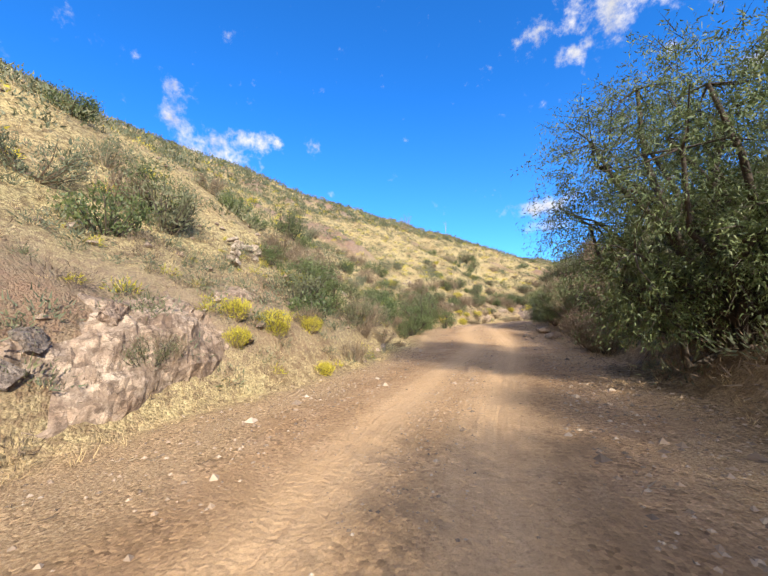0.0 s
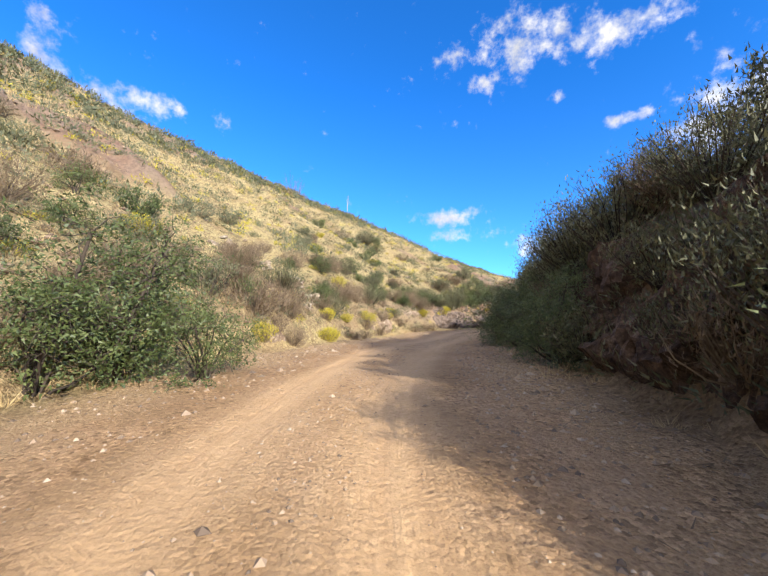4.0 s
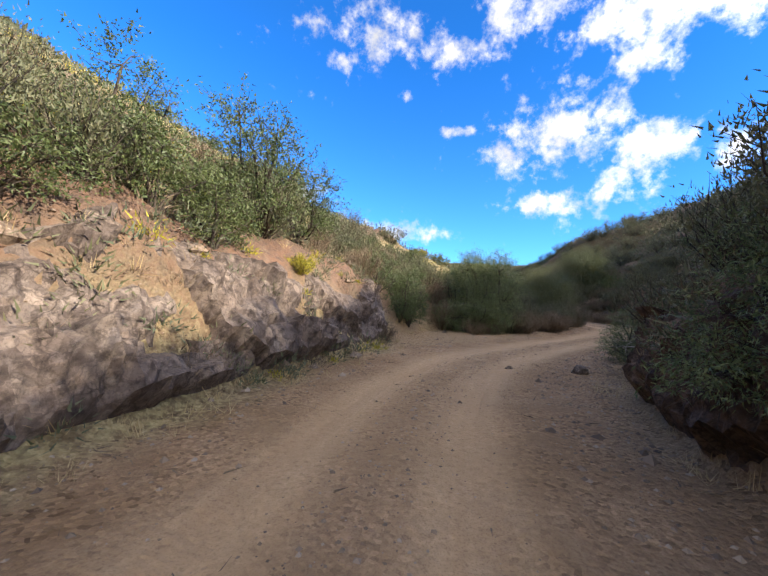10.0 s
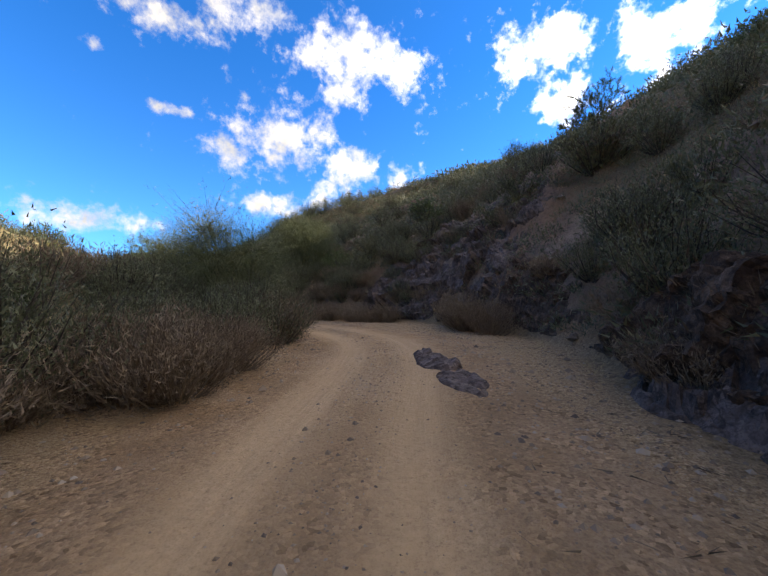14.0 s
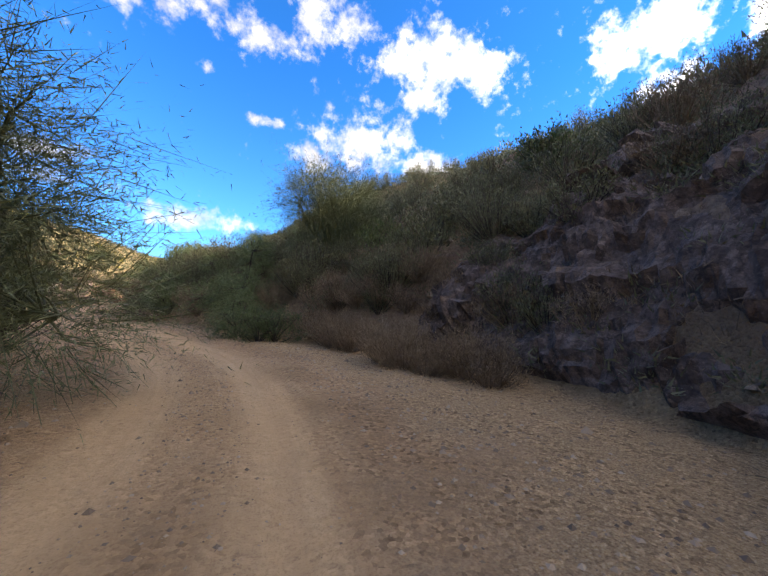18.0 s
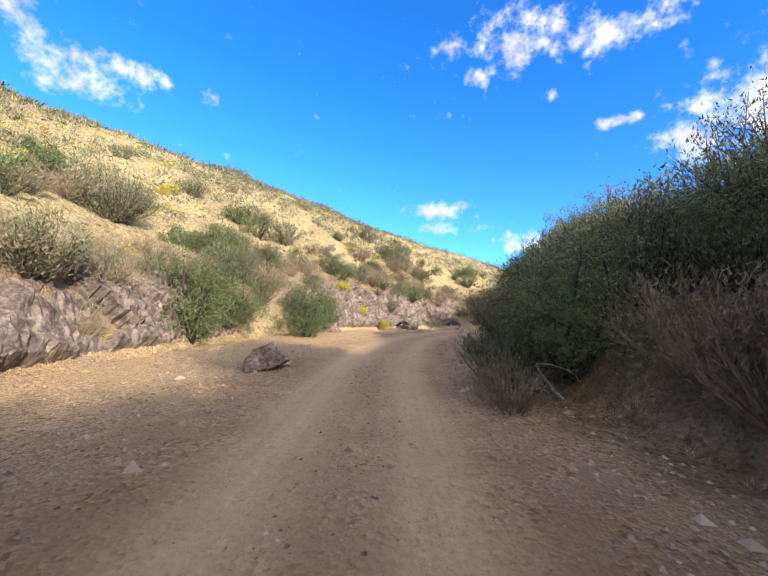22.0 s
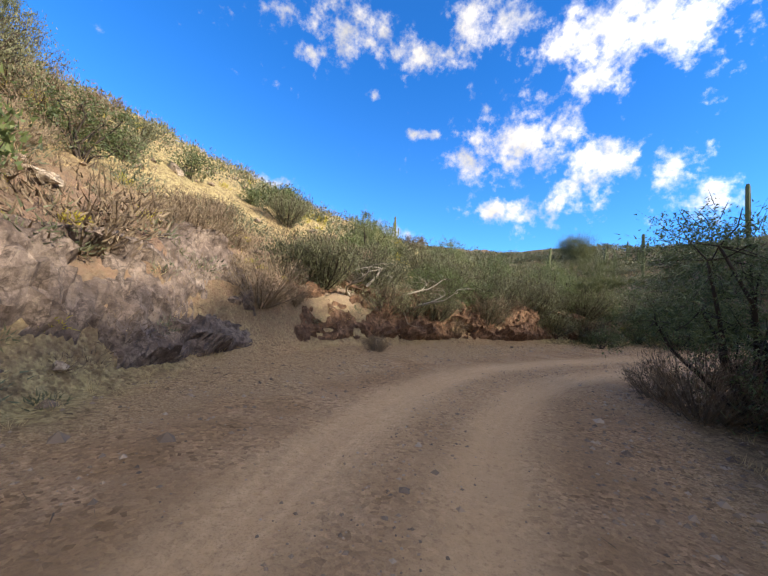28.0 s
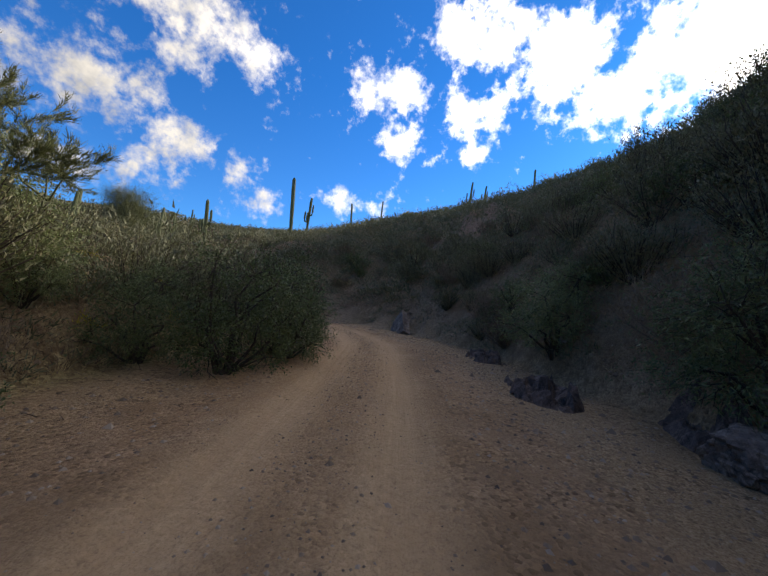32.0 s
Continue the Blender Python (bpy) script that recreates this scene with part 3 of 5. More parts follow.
def scatter_on(rng, limbs, count, spread):
    """Points strewn along the limbs, with the way that each limb runs."""
    pts, ways = [], []
    pick = rng.integers(0, len(limbs), count)
    for k in pick:
        line = limbs[k][0]
        a = rng.uniform(0.15, 1.0) * (len(line) - 1)
        i = min(int(a), len(line) - 2)
        pts.append(line[i] + (line[i + 1] - line[i]) * (a - i))
        ways.append(line[i + 1] - line[i])
    pts, ways = np.array(pts), np.array(ways)
    ways /= np.linalg.norm(ways, axis=1)[:, None] + 1e-9
    return pts + rng.normal(size=pts.shape) * spread, ways


# ---- kinds of plants and stones; each is built at the origin, one unit is one metre ----
def tall_of(root):
    return max((root.matrix_world.inverted() @ o.matrix_world @ v.co).z for o in (root, *root.children) if o.data for v in o.data.vertices)


def make_tree(name, seed, height, leans, leaf, bark, leaves, leaf_len, leaf_wide, label, category, droop=0.3, lift=0.05, wild=0.5, fine=0):
    """leans: how far each trunk leans out from upright."""
    rng = np.random.default_rng(seed)
    root = new(name)
    tagged(root, label, category)
    limbs = []
    for k, lean in enumerate(leans):
        turn = k * 2.4 + rng.uniform(0, 0.8)
        way = np.array([math.cos(turn) * lean, math.sin(turn) * lean, 1.0])
        long = height * (0.34 if lean < 0.45 else 0.25 if lean < 0.85 else 0.17)
        grow(rng, (math.cos(turn) * 0.08, math.sin(turn) * 0.08, -0.2), way / np.linalg.norm(way), long, height * 0.016 + 0.012, 4, wild, lift, 3, limbs)
    wood, crown = Heap(), Heap()
    for line, radii, left in limbs:
        if left:
            tube(wood, line[::1 if left > 2 else 2], radii[::1 if left > 2 else 2], 6 if left > 2 else 4 if left > 1 else 3)
    twigs = [b for b in limbs if b[2] == 0]
    roots = np.array([b[0][0] for b in twigs])
    ways = np.array([b[0][-1] - b[0][0] for b in twigs])
    blades(wood, rng, roots, ways, np.linalg.norm(ways, axis=1), np.full(len(roots), 0.02))
    part("trunk", wood.mesh(name + "_trunk", bark, True), root)
    at, way = scatter_on(rng, [b for b in limbs if b[2] <= 1], leaves, 0.016 * height)
    way = way * 0.6 + rng.normal(size=way.shape) * 0.6 + np.array([0, 0, -droop])
    blades(crown, rng, at, way, leaf_len * rng.uniform(0.6, 1.4, leaves), leaf_wide * rng.uniform(0.6, 1.3, leaves), 0.1)
    if fine:
        at, way = scatter_on(rng, [b for b in limbs if b[2] <= 1], fine, 0.02)
        way = way + rng.normal(size=way.shape) * 0.45 + np.array([0, 0, 0.25])
        blades(crown, rng, at, way, rng.uniform(0.2, 0.5, fine) * height * 0.09, np.full(fine, 0.013))
    part("crown", crown.mesh(name + "_crown", leaf), root)
    return root


def make_crown(name, seed, height, spread, lobes, low, leaf, bark, sprays, per, long, leaf_len, leaf_wide, droop, label, category, wisps=0.15, stems=5):
    """A tree or large shrub whose crown is many leafy sprays gathered in uneven lobes; low is where the crown begins, as a share of the height."""
    rng = np.random.default_rng(seed)
    root = new(name)
    tagged(root, label, category)
    up = rng.uniform(low, 0.84, lobes)
    room = spread * np.sqrt(np.clip(1 - ((up - 0.42) / 0.62) ** 2, 0.1, 1))
    turn = np.arange(lobes) * 2.4 + rng.uniform(0, 1.2, lobes)
    out = room * np.sqrt(rng.uniform(0.05, 1, lobes)) * 0.72
    at = np.stack([np.cos(turn) * out, np.sin(turn) * out, up * height], 1)
    size = spread * 0.40 * rng.uniform(0.65, 1.2, lobes)
    size = np.minimum(size, height * 1.02 - at[:, 2])
    wood, crown = Heap(), Heap()
    for k in range(lobes):
        base = np.array([math.cos(k % stems * 2.4), math.sin(k % stems * 2.4), 0]) * 0.03 * height
        knee = at[k] * np.array([0.38, 0.38, 0.45]) + rng.normal(size=3) * 0.05 * height
        line = np.array([base - np.array([0, 0, 0.2]), base * 0.6 + knee * 0.5, knee, (knee + at[k]) / 2 + rng.normal(size=3) * 0.03 * height, at[k]])
        tube(wood, line, np.array([0.015, 0.012, 0.010, 0.007, 0.004]) * height + 0.006, 6)
        for j in range(5):
            d = rng.normal(size=3)
            d = d / np.linalg.norm(d) * size[k] * 0.8
            tube(wood, [at[k], at[k] + d * 0.5 + rng.normal(size=3) * 0.06 * size[k], at[k] + d], np.array([0.0035, 0.0022, 0.001]) * height + 0.003, 3)
    pick = rng.choice(lobes, sprays, p=size ** 2 / (size ** 2).sum())
    d = rng.normal(size=(sprays, 3))
    d /= np.linalg.norm(d, axis=1)[:, None]
    start = at[pick] + d * (size[pick] * rng.uniform(0.3, 0.86, sprays))[:, None]
    outward = start * np.array([1, 1, 0.2]) / spread
    way = d * 0.7 + outward * 0.4 + rng.normal(size=d.shape) * 0.35 + np.array([0, 0, 0.2])
    way /= np.linalg.norm(way, axis=1)[:, None]
    reach = long * rng.uniform(0.6, 1.4, sprays) * np.where(rng.uniform(size=sprays) < wisps, 1.8, 1.0)
    sag = np.array([0, 0, -droop])
    blades(wood, rng, start, way + sag * 0.7, reach, np.full(sprays, 0.013))
    a = rng.uniform(0.0, 1.0, (sprays, per, 1))
    L = reach[:, None, None]
    pos = start[:, None] + way[:, None] * L * a + sag * L * a * a + rng.normal(size=(sprays, per, 3)) * 0.04 * (1 + L)
    lean = way[:, None] * 0.5 + rng.normal(size=(sprays, per, 3)) * 0.65 + sag * 0.8
    pos, lean = pos.reshape(-1, 3), lean.reshape(-1, 3)
    keep = pos[:, 2] > 0.06
    pos, lean = pos[keep], lean[keep]
    blades(crown, rng, pos, lean, leaf_len * rng.uniform(0.6, 1.4, len(pos)), leaf_wide * rng.uniform(0.6, 1.3, len(pos)), 0.08)
    part("trunk", wood.mesh(name + "_trunk", bark, True), root)
    part("crown", crown.mesh(name + "_crown", leaf), root)
    return root


def make_bush(name, seed, radius, height, stems, leaf, bark, leaves, leaf_len, leaf_wide, label, category, up=0.5, low=0.25, twigs=0):
    rng = np.random.default_rng(seed)
    root = new(name)
    tagged(root, label, category)
    wood, limbs = Heap(), []
    for k in range(stems):
        turn, out = rng.uniform(0, 2 * math.pi), math.sqrt(rng.uniform(0.02, 1.0))
        tip = np.array([math.cos(turn) * radius * out, math.sin(turn) * radius * out, height * math.sqrt(max(0.08, 1 - 0.75 * out * out)) * rng.uniform(0.75, 1.1)])
        base = tip * np.array([0.12, 0.12, 0]) + np.array([0, 0, -0.12])
        bend = (base + tip) / 2 + rng.normal(size=3) * 0.10 * radius + np.array([tip[0], tip[1], 0]) * 0.12
        line = np.array([base, base * 0.45 + bend * 0.5 + tip * 0.05, bend * 0.5 + tip * 0.5 - (tip - bend) * 0.1, tip])
        limbs.append((line, None, 0))
        tube(wood, line, np.array([0.016, 0.012, 0.008, 0.003]) * (0.6 + radius * 0.5), 3)
    if twigs:
        at, way = scatter_on(rng, limbs, twigs, 0.02)
        blades(wood, rng, at, way + rng.normal(size=way.shape) * 0.6, rng.uniform(0.15, 0.4, twigs) * (0.5 + radius * 0.5), np.full(twigs, 0.010))
    part("branchwork", wood.mesh(name + "_stems", bark), root)
    at, way = scatter_on(rng, limbs, leaves * 2, 0.10 * radius)
    keep = np.argsort(-(at[:, 2] / height + np.hypot(at[:, 0], at[:, 1]) / radius * 0.6 + rng.uniform(0, low * 3, len(at))))[:leaves]
    at, way = at[keep], way[keep]
    way = way * 0.8 + rng.normal(size=way.shape) * 0.6 + np.array([0, 0, up])
    leaf_heap = Heap()
    blades(leaf_heap, rng, at, way, leaf_len * rng.uniform(0.6, 1.4, leaves), leaf_wide * rng.uniform(0.6, 1.3, leaves))
    part("foliage", leaf_heap.mesh(name + "_foliage", leaf), root)
    return root


def make_rock(name, seed, material, label, flat=1.0, cuts=11, fine=4, broken=0.0):
    """A boulder, about two units across, with broken faces."""
    rng = np.random.default_rng(seed)
    bm = bmesh.new()
    bmesh.ops.create_icosphere(bm, subdivisions=fine, radius=1.0)
    co = np.array([v.co[:] for v in bm.verts])
    for k in range(cuts):
        n = rng.normal(size=3)
        n /= np.linalg.norm(n)
        over = co @ n - rng.uniform(0.36, 0.74)
        co -= np.where(over > 0, over, 0)[:, None] * n
    co += (rough(co[:, 0] * 3 + seed, co[:, 1] * 3 + co[:, 2] * 2, 1.0, 3, seed) * 0.06)[:, None] * co
    co += (rough(co[:, 0] * 9 + seed, co[:, 2] * 9 + co[:, 1] * 4, 1.0, 2, seed + 5) * 0.05)[:, None] * co
    if broken:
        u, v = np.arctan2(co[:, 1], co[:, 0]) * 0.9, co[:, 2] * 1.6 + 0.25 * co[:, 0]
        ledges = shards(u + 0.2 * v, v, 0.55, seed)[0] + 0.45 * shards(u, v + 0.3 * u, 0.22, seed + 7)[0] + 0.2 * shards(u, v, 0.09, seed + 9)[0]
        co += (ledges * broken)[:, None] * co * np.array([1, 1, 0.25])
    co[:, 2] *= flat
    for v, c in zip(bm.verts, co):
        v.co = c
    me = bpy.data.meshes.new(name)
    bm.to_mesh(me)
    bm.free()
    me.materials.append(material)
    ob = new(name, me)
    return tagged(ob, label, "rock")


def make_outcrop(name, seed, material, label, count, flat=1.0):
    """Angular blocks wedged together, about two units across."""
    rng = np.random.default_rng(seed)
    root = new(name)
    tagged(root, label, "rock")
    for k in range(count):
        bm = bmesh.new()
        bmesh.ops.create_icosphere(bm, subdivisions=2, radius=1.0)
        co = np.array([v.co[:] for v in bm.verts])
        for c in range(9):
            n = rng.normal(size=3)
            n /= np.linalg.norm(n)
            over = co @ n - rng.uniform(0.4, 0.75)
            co -= np.where(over > 0, over, 0)[:, None] * n
        co += rng.normal(size=co.shape) * 0.03
        size = rng.uniform(0.16, 0.42)
        at = np.array([rng.uniform(-1.1, 1.1), rng.uniform(-0.45, 0.45), rng.uniform(-0.3, 0.7) * flat])
        slant = co[:, 0] * 0.5
        co = co * size * np.array([1.3, 0.8, rng.uniform(0.6, 1.1) * flat]) + at
        co[:, 2] += slant * size * 0.5
        for v, c in zip(bm.verts, co):
            v.co = c
        me = bpy.data.meshes.new(name + "_block")
        bm.to_mesh(me)
        bm.free()
        me.materials.append(material)
        part("block", me, root)
    return root


def make_saguaro(name, seed, height, arms, label):
    rng = np.random.default_rng(seed)
    root = new(name)
    tagged(root, label, "cactus")

    def column(line, radii):
        heap = Heap()
        sides = 24
        line, radii = np.array(line, float), np.array(radii, float)
        tube(heap, line, radii, sides)
        ring = np.where(np.arange(sides) % 2 == 0, 1.0, 0.86)
        v = heap.v[0].reshape(len(line), sides, 3)
        v[:] = line[:, None] + (v - line[:, None]) * ring[None, :, None]
        heap.put([line[-1] + np.array([0, 0, radii[-1] * 0.5])])
        top = (len(line) - 1) * sides
        heap.t.append(np.array([[top + i, top + (i + 1) % sides, len(line) * sides] for i in range(sides)]))
        return heap.mesh(name + "_column", CACTUS, False)

    zs = np.array([-0.2, 0.5, 1.5, height * 0.5, height * 0.8, height - 0.25, height - 0.06, height])
    part("stem", column([(0.02 * z, 0, z) for z in zs], np.array([0.13, 0.14, 0.16, 0.18, 0.18, 0.16, 0.11, 0.04])), root)
    for k in range(arms):
        turn = rng.uniform(0, 2 * math.pi)
        c, s = math.cos(turn), math.sin(turn)
        z0, up = height * rng.uniform(0.35, 0.6), height * rng.uniform(0.22, 0.42)
        path = [(0.1, 0), (0.4, 0.05), (0.58, 0.22), (0.62, 0.5), (0.62, up * 0.6), (0.62, up - 0.2), (0.62, up - 0.05), (0.62, up)]
        part("arm", column([(c * r, s * r, z0 + z) for r, z in path], np.array([0.08, 0.10, 0.11, 0.12, 0.12, 0.11, 0.07, 0.02])), root)
    return root


def make_ocotillo(name, seed, height, label):
    rng = np.random.default_rng(seed)
    root = new(name)
    tagged(root, label, "shrub")
    for k in range(11):
        turn, lean = rng.uniform(0, 2 * math.pi), rng.uniform(0.15, 0.6)
        d = np.array([math.cos(turn) * lean, math.sin(turn) * lean, 1.0])
        zs = np.linspace(0, 1, 6)
        line = [d * height * z + np.array([math.cos(turn), math.sin(turn), 0]) * 0.25 * z * z + rng.normal(size=3) * 0.05 * z for z in zs]
        heap = Heap()
        tube(heap, line, np.linspace(0.035, 0.012, 6), 4)
        part("wand", heap.mesh(name + "_wand", DRY_TWIGS), root)
    return root


def make_branch(name, seed, length, label):
    """A dead branch lying on the ground or hanging down a bank."""
    rng = np.random.default_rng(seed)
    limbs = []
    grow(rng, (0, 0, 0.03), (1, 0, 0.08), length * 0.5, 0.05, 3, 0.55, -0.02, 2, limbs)
    root = new(name)
    for line, radii, left in limbs:
        heap = Heap()
        line[:, 2] = np.maximum(line[:, 2] * 0.5, 0.02)
        tube(heap, line, radii * 0.8, 5)
        part("limb", heap.mesh(name + "_limb", DEADWOOD, True), root)
    return tagged(root, label, "branch")


def shards(u, v, size, seed):
    """Broken, tilted facets: a height for each point of a cracked face."""
    u, v = u / size, v / size
    iu, iv = np.floor(u), np.floor(v)
    best, height, cell = np.full(np.shape(u), 9.0), np.zeros(np.shape(u)), np.zeros(np.shape(u))
    for du in (-1, 0, 1):
        for dv in (-1, 0, 1):
            cu, cv = iu + du, iv + dv
            a, b = u - cu - lattice(cu, cv, seed), v - cv - lattice(cu, cv, seed + 1)
            gap = a * a + b * b
            closer = gap < best
            here = lattice(cu, cv, seed + 2) - 0.5 + 1.3 * a * (lattice(cu, cv, seed + 3) - 0.5) + 1.3 * b * (lattice(cu, cv, seed + 4) - 0.5)
            best, height, cell = np.where(closer, gap, best), np.where(closer, here, height), np.where(closer, cu * 7919 + cv, cell)
    return height, cell


def in_blocks(name, verts, quads, cell, material, label, group):
    """A rock mass whose cracked blocks are parts of their own."""
    root = new(name)
    for c in np.unique(cell):
        used, index = np.unique(quads[cell == c], return_inverse=True)
        part("block", solid("block", verts[used], index.reshape(-1, 4), (), material), root)
    return tagged(root, label, "rock", group=group)


def rock_patch(x, y, length, width, turn, high, seed, material, label):
    """Jagged bedrock that breaks through level ground."""
    a, b = np.meshgrid(np.linspace(-length / 2, length / 2, int(length / 0.045)), np.linspace(-width / 2, width / 2, int(width / 0.045)))
    c, s = math.cos(turn), math.sin(turn)
    px, py = x + a * c - b * s, y + a * s + b * c
    z = land(px.ravel(), py.ravel())[0].reshape(a.shape)
    u, v = a + 0.5 * rough(a + x, b + y, 0.7, 3, seed), b * 1.8 + 0.5 * rough(a + y, b + x, 0.7, 3, seed + 1)
    first, cell = shards(u + 0.3 * v, v, 0.75, seed)
    h = 0.5 + 1.1 * first + 0.5 * shards(u, v, 0.28, seed + 7)[0] + 0.3 * rough(u * 4, v * 4, 1.0, 2, seed + 9)
    rim = 1 - np.hypot(a / length * 2, b / width * 2) + 0.9 * rough(a + x, b + y, 0.9, 3, seed + 11)
    z = z - 0.12 + (0.12 + h * high) * step01(rim / 0.35)
    rows, cols = a.shape
    i, j = np.meshgrid(np.arange(rows - 1), np.arange(cols - 1), indexing="ij")
    k = (i * cols + j).ravel()
    return in_blocks("rock_ledge", np.stack([px.ravel(), py.ravel(), z.ravel()], 1), np.stack([k, k + 1, k + cols + 1, k + cols], 1), cell.ravel()[k], material, label, "rock ledges")


def rock_face(lo, hi, side, top, proud, full, seed, material, label):
    """Fractured bedrock that breaks through a cut bank, from lo to hi along the track and up to top metres past the bank."""
    s = np.arange(lo, hi, 0.075)
    x0, y0, ax, ay = (np.interp(s, ALONG, c) for c in (LINE[:, 0], LINE[:, 1], AHEAD[:, 0], AHEAD[:, 1]))
    k = 0 if side < 0 else 4
    edge, bank = np.interp(s, ALONG, SHAPE[:, k]), np.interp(s, ALONG, SHAPE[:, k + 1])
    far = np.linspace(-0.7, 1, int((bank.max() * 0.45 + top + 1.2) / 0.05))[:, None]
    out = edge + np.where(far < 0, far * 0.9, far * (0.45 * bank + 0.5 + top))
    x, y = x0 + ay * side * out, y0 - ax * side * out
    shape = x.shape
    z = land(x.ravel(), y.ravel())[0].reshape(shape)
    over = z - np.interp(s, ALONG, LINE[:, 2])
    soft = np.pad(z, ((0, 0), (4, 4)), mode="edge")
    z = sum(soft[:, k:k + len(s)] for k in range(9)) / 9
    u = np.broadcast_to(s, shape) + 0.8 * rough(out + 7, z * 2, 1.3, 3, seed + 20)
    v = z * 1.1 + out * 0.5 + 0.8 * rough(out * 2, u * 2 + 3, 1.3, 3, seed + 21)
    first, cell = shards(u + 0.4 * v, v, 1.5, seed)
    h = 0.55 * first + 0.26 * shards(u - 0.3 * v, v, 0.55, seed + 7)[0] + 0.10 * shards(u, v + 0.5 * u, 0.22, seed + 9)[0] + 0.10 * rough(u * 3, v * 3, 1.0, 3, seed + 11)
    ends = np.minimum(step01((s - lo) / 1.2), step01((hi - s) / 1.2))
    patch = step01((rough(u, v, 2.6, 3, seed + 15) + full) / 0.2) * ends * step01((over - 0.04) / 0.25) * step01((far + 0.7) / 0.35) * step01((1 - far) / 0.3)
    push = -0.14 + (h * proud + 0.14 + 0.26 * proud) * patch
    x, y, z = x - ay * side * push * 0.85, y + ax * side * push * 0.85, z + push * 0.5
    rows, cols = shape
    i, j = np.meshgrid(np.arange(rows - 1), np.arange(cols - 1), indexing="ij")
    a = (i * cols + j).ravel()
    return in_blocks("rock_outcrop", np.stack([x.ravel(), y.ravel(), z.ravel()], 1), np.stack([a, a + 1, a + cols + 1, a + cols], 1), cell.ravel()[a], material, label, "rock faces in the cut banks")


def stand(x, y, size=1.0, turn=0.0, sink=0.0, tilt=(0, 0), stretch=(1, 1, 1)):
    """Pose of a thing on the ground at x, y."""
    z = land([x], [y])[0][0] - sink
    m = pose(x, y, z, tilt[0], tilt[1], turn)
    return m @ Matrix.Diagonal((size * stretch[0], size * stretch[1], size * stretch[2], 1))


# ---- the ground: one sheet, finer along the track ----
def spaced(lo, hi, step, far_lo, far_hi, rate):
    """Coordinates at even steps from lo to hi, then wider and wider out to the far ends."""
    mid = list(np.arange(lo, hi + step / 2, step))
    for sign, end, limit in ((-1, lo, far_lo), (1, hi, far_hi)):
        at, gap = end, step
        while sign * at < sign * limit:
            gap = min(gap * rate, 60)
            at += sign * gap
            mid.append(at)
    return np.array(sorted(mid))


def build_ground():
    xs, ys = spaced(-24, 8, 0.28, -1500, 1500, 1.09), spaced(-5, 145, 0.28, -1500, 1500, 1.10)
    gx, gy = np.meshgrid(xs, ys)
    nx, ny = len(xs), len(ys)
    x, y = gx.ravel(), gy.ravel()
    z, off, rock, along = land(x, y)
    far = step01((np.hypot(x + 5, y - 70) - 190) / 400)
    z = z * (1 - far) + (np.minimum(z, 30) * 0.3) * far
    verts = np.stack([x, y, z], 1)
    i, j = np.meshgrid(np.arange(ny - 1), np.arange(nx - 1), indexing="ij")
    a = (i * nx + j).ravel()
    quads = np.stack([a, a + 1, a + nx + 1, a + nx], 1)
    left = np.interp(along, [r[0] for r in WEST], [r[1] for r in WEST])
    right = np.interp(along, [r[0] for r in EAST], [r[1] for r in EAST])
    wob = 1.6 * rough(x, y, 2.5, 3, 31)
    cut = np.where(off < 0, *(np.interp(along, [r[0] for r in side], [r[2] for r in side]) for side in (WEST, EAST)))
    sand = 1 - step01((np.where(off < 0, -off - left, off - right) + wob + 1.1 - 0.6 * step01((cut - 0.5) / 0.6)) / 1.0)
    track = np.clip(np.exp(-((off - 0.25) / 0.42) ** 2) + np.exp(-((off + 1.35) / 0.45) ** 2) + 0.35 * np.exp(-((off + 0.5) / 1.6) ** 2), 0, 1) * sand
    edge = step01((np.abs(off + 0.5) - 2.1 + 2.2 * rough(x, y, 1.4, 3, 33)) / 1.0)
    on_road = (sand[quads].mean(axis=1) > 0.5) & (np.abs(off[quads]).max(axis=1) < 9)
    for name, pick, label in (("ground", ~on_road, "stony desert hillsides with dry yellow grass and bare soil"), ("road", on_road, "pale sandy dirt track with wheel ruts and loose gravel")):
        used, index = np.unique(quads[pick], return_inverse=True)
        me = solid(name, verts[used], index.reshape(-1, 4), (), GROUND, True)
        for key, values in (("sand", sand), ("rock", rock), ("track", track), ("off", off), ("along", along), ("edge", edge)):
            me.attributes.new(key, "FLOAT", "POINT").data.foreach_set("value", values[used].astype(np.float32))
        tagged(new(name, me), label, name, kind="structure")


build_ground()

# ---- plants and stones that stand out, as x, y, height ----
MESQUITE = [(-13.3, 74.7, 5.6), (-15.2, 74.2, 4.4), (-0.9, 96.2, 2.2), (-4.8, 130.4, 4.0), (-14.2, 43.4, 3.5), (-12, 32.3, 3.5), (-10.9, 64.3, 2.2),
    (-0.6, 100.6, 4.8), (-14.7, 55.3, 2.1), (-6.8, 19.9, 2.3), (-4.3, 106, 3.2), (-4.5, 106.3, 2.7), (-6.8, 20, 2.7), (-10.2, 26.7, 2.7),
    (-13.1, 36.3, 3.4), (-14.6, 45.1, 3.3), (10.6, 136.6, 3.3), (5.4, 134, 3), (-8.2, 92.4, 3.2), (3.3, 143.9, 2.4), (6.3, 142.9, 2.9),
    (1.7, 144.3, 1.6), (-14.7, 73.2, 3.5)]
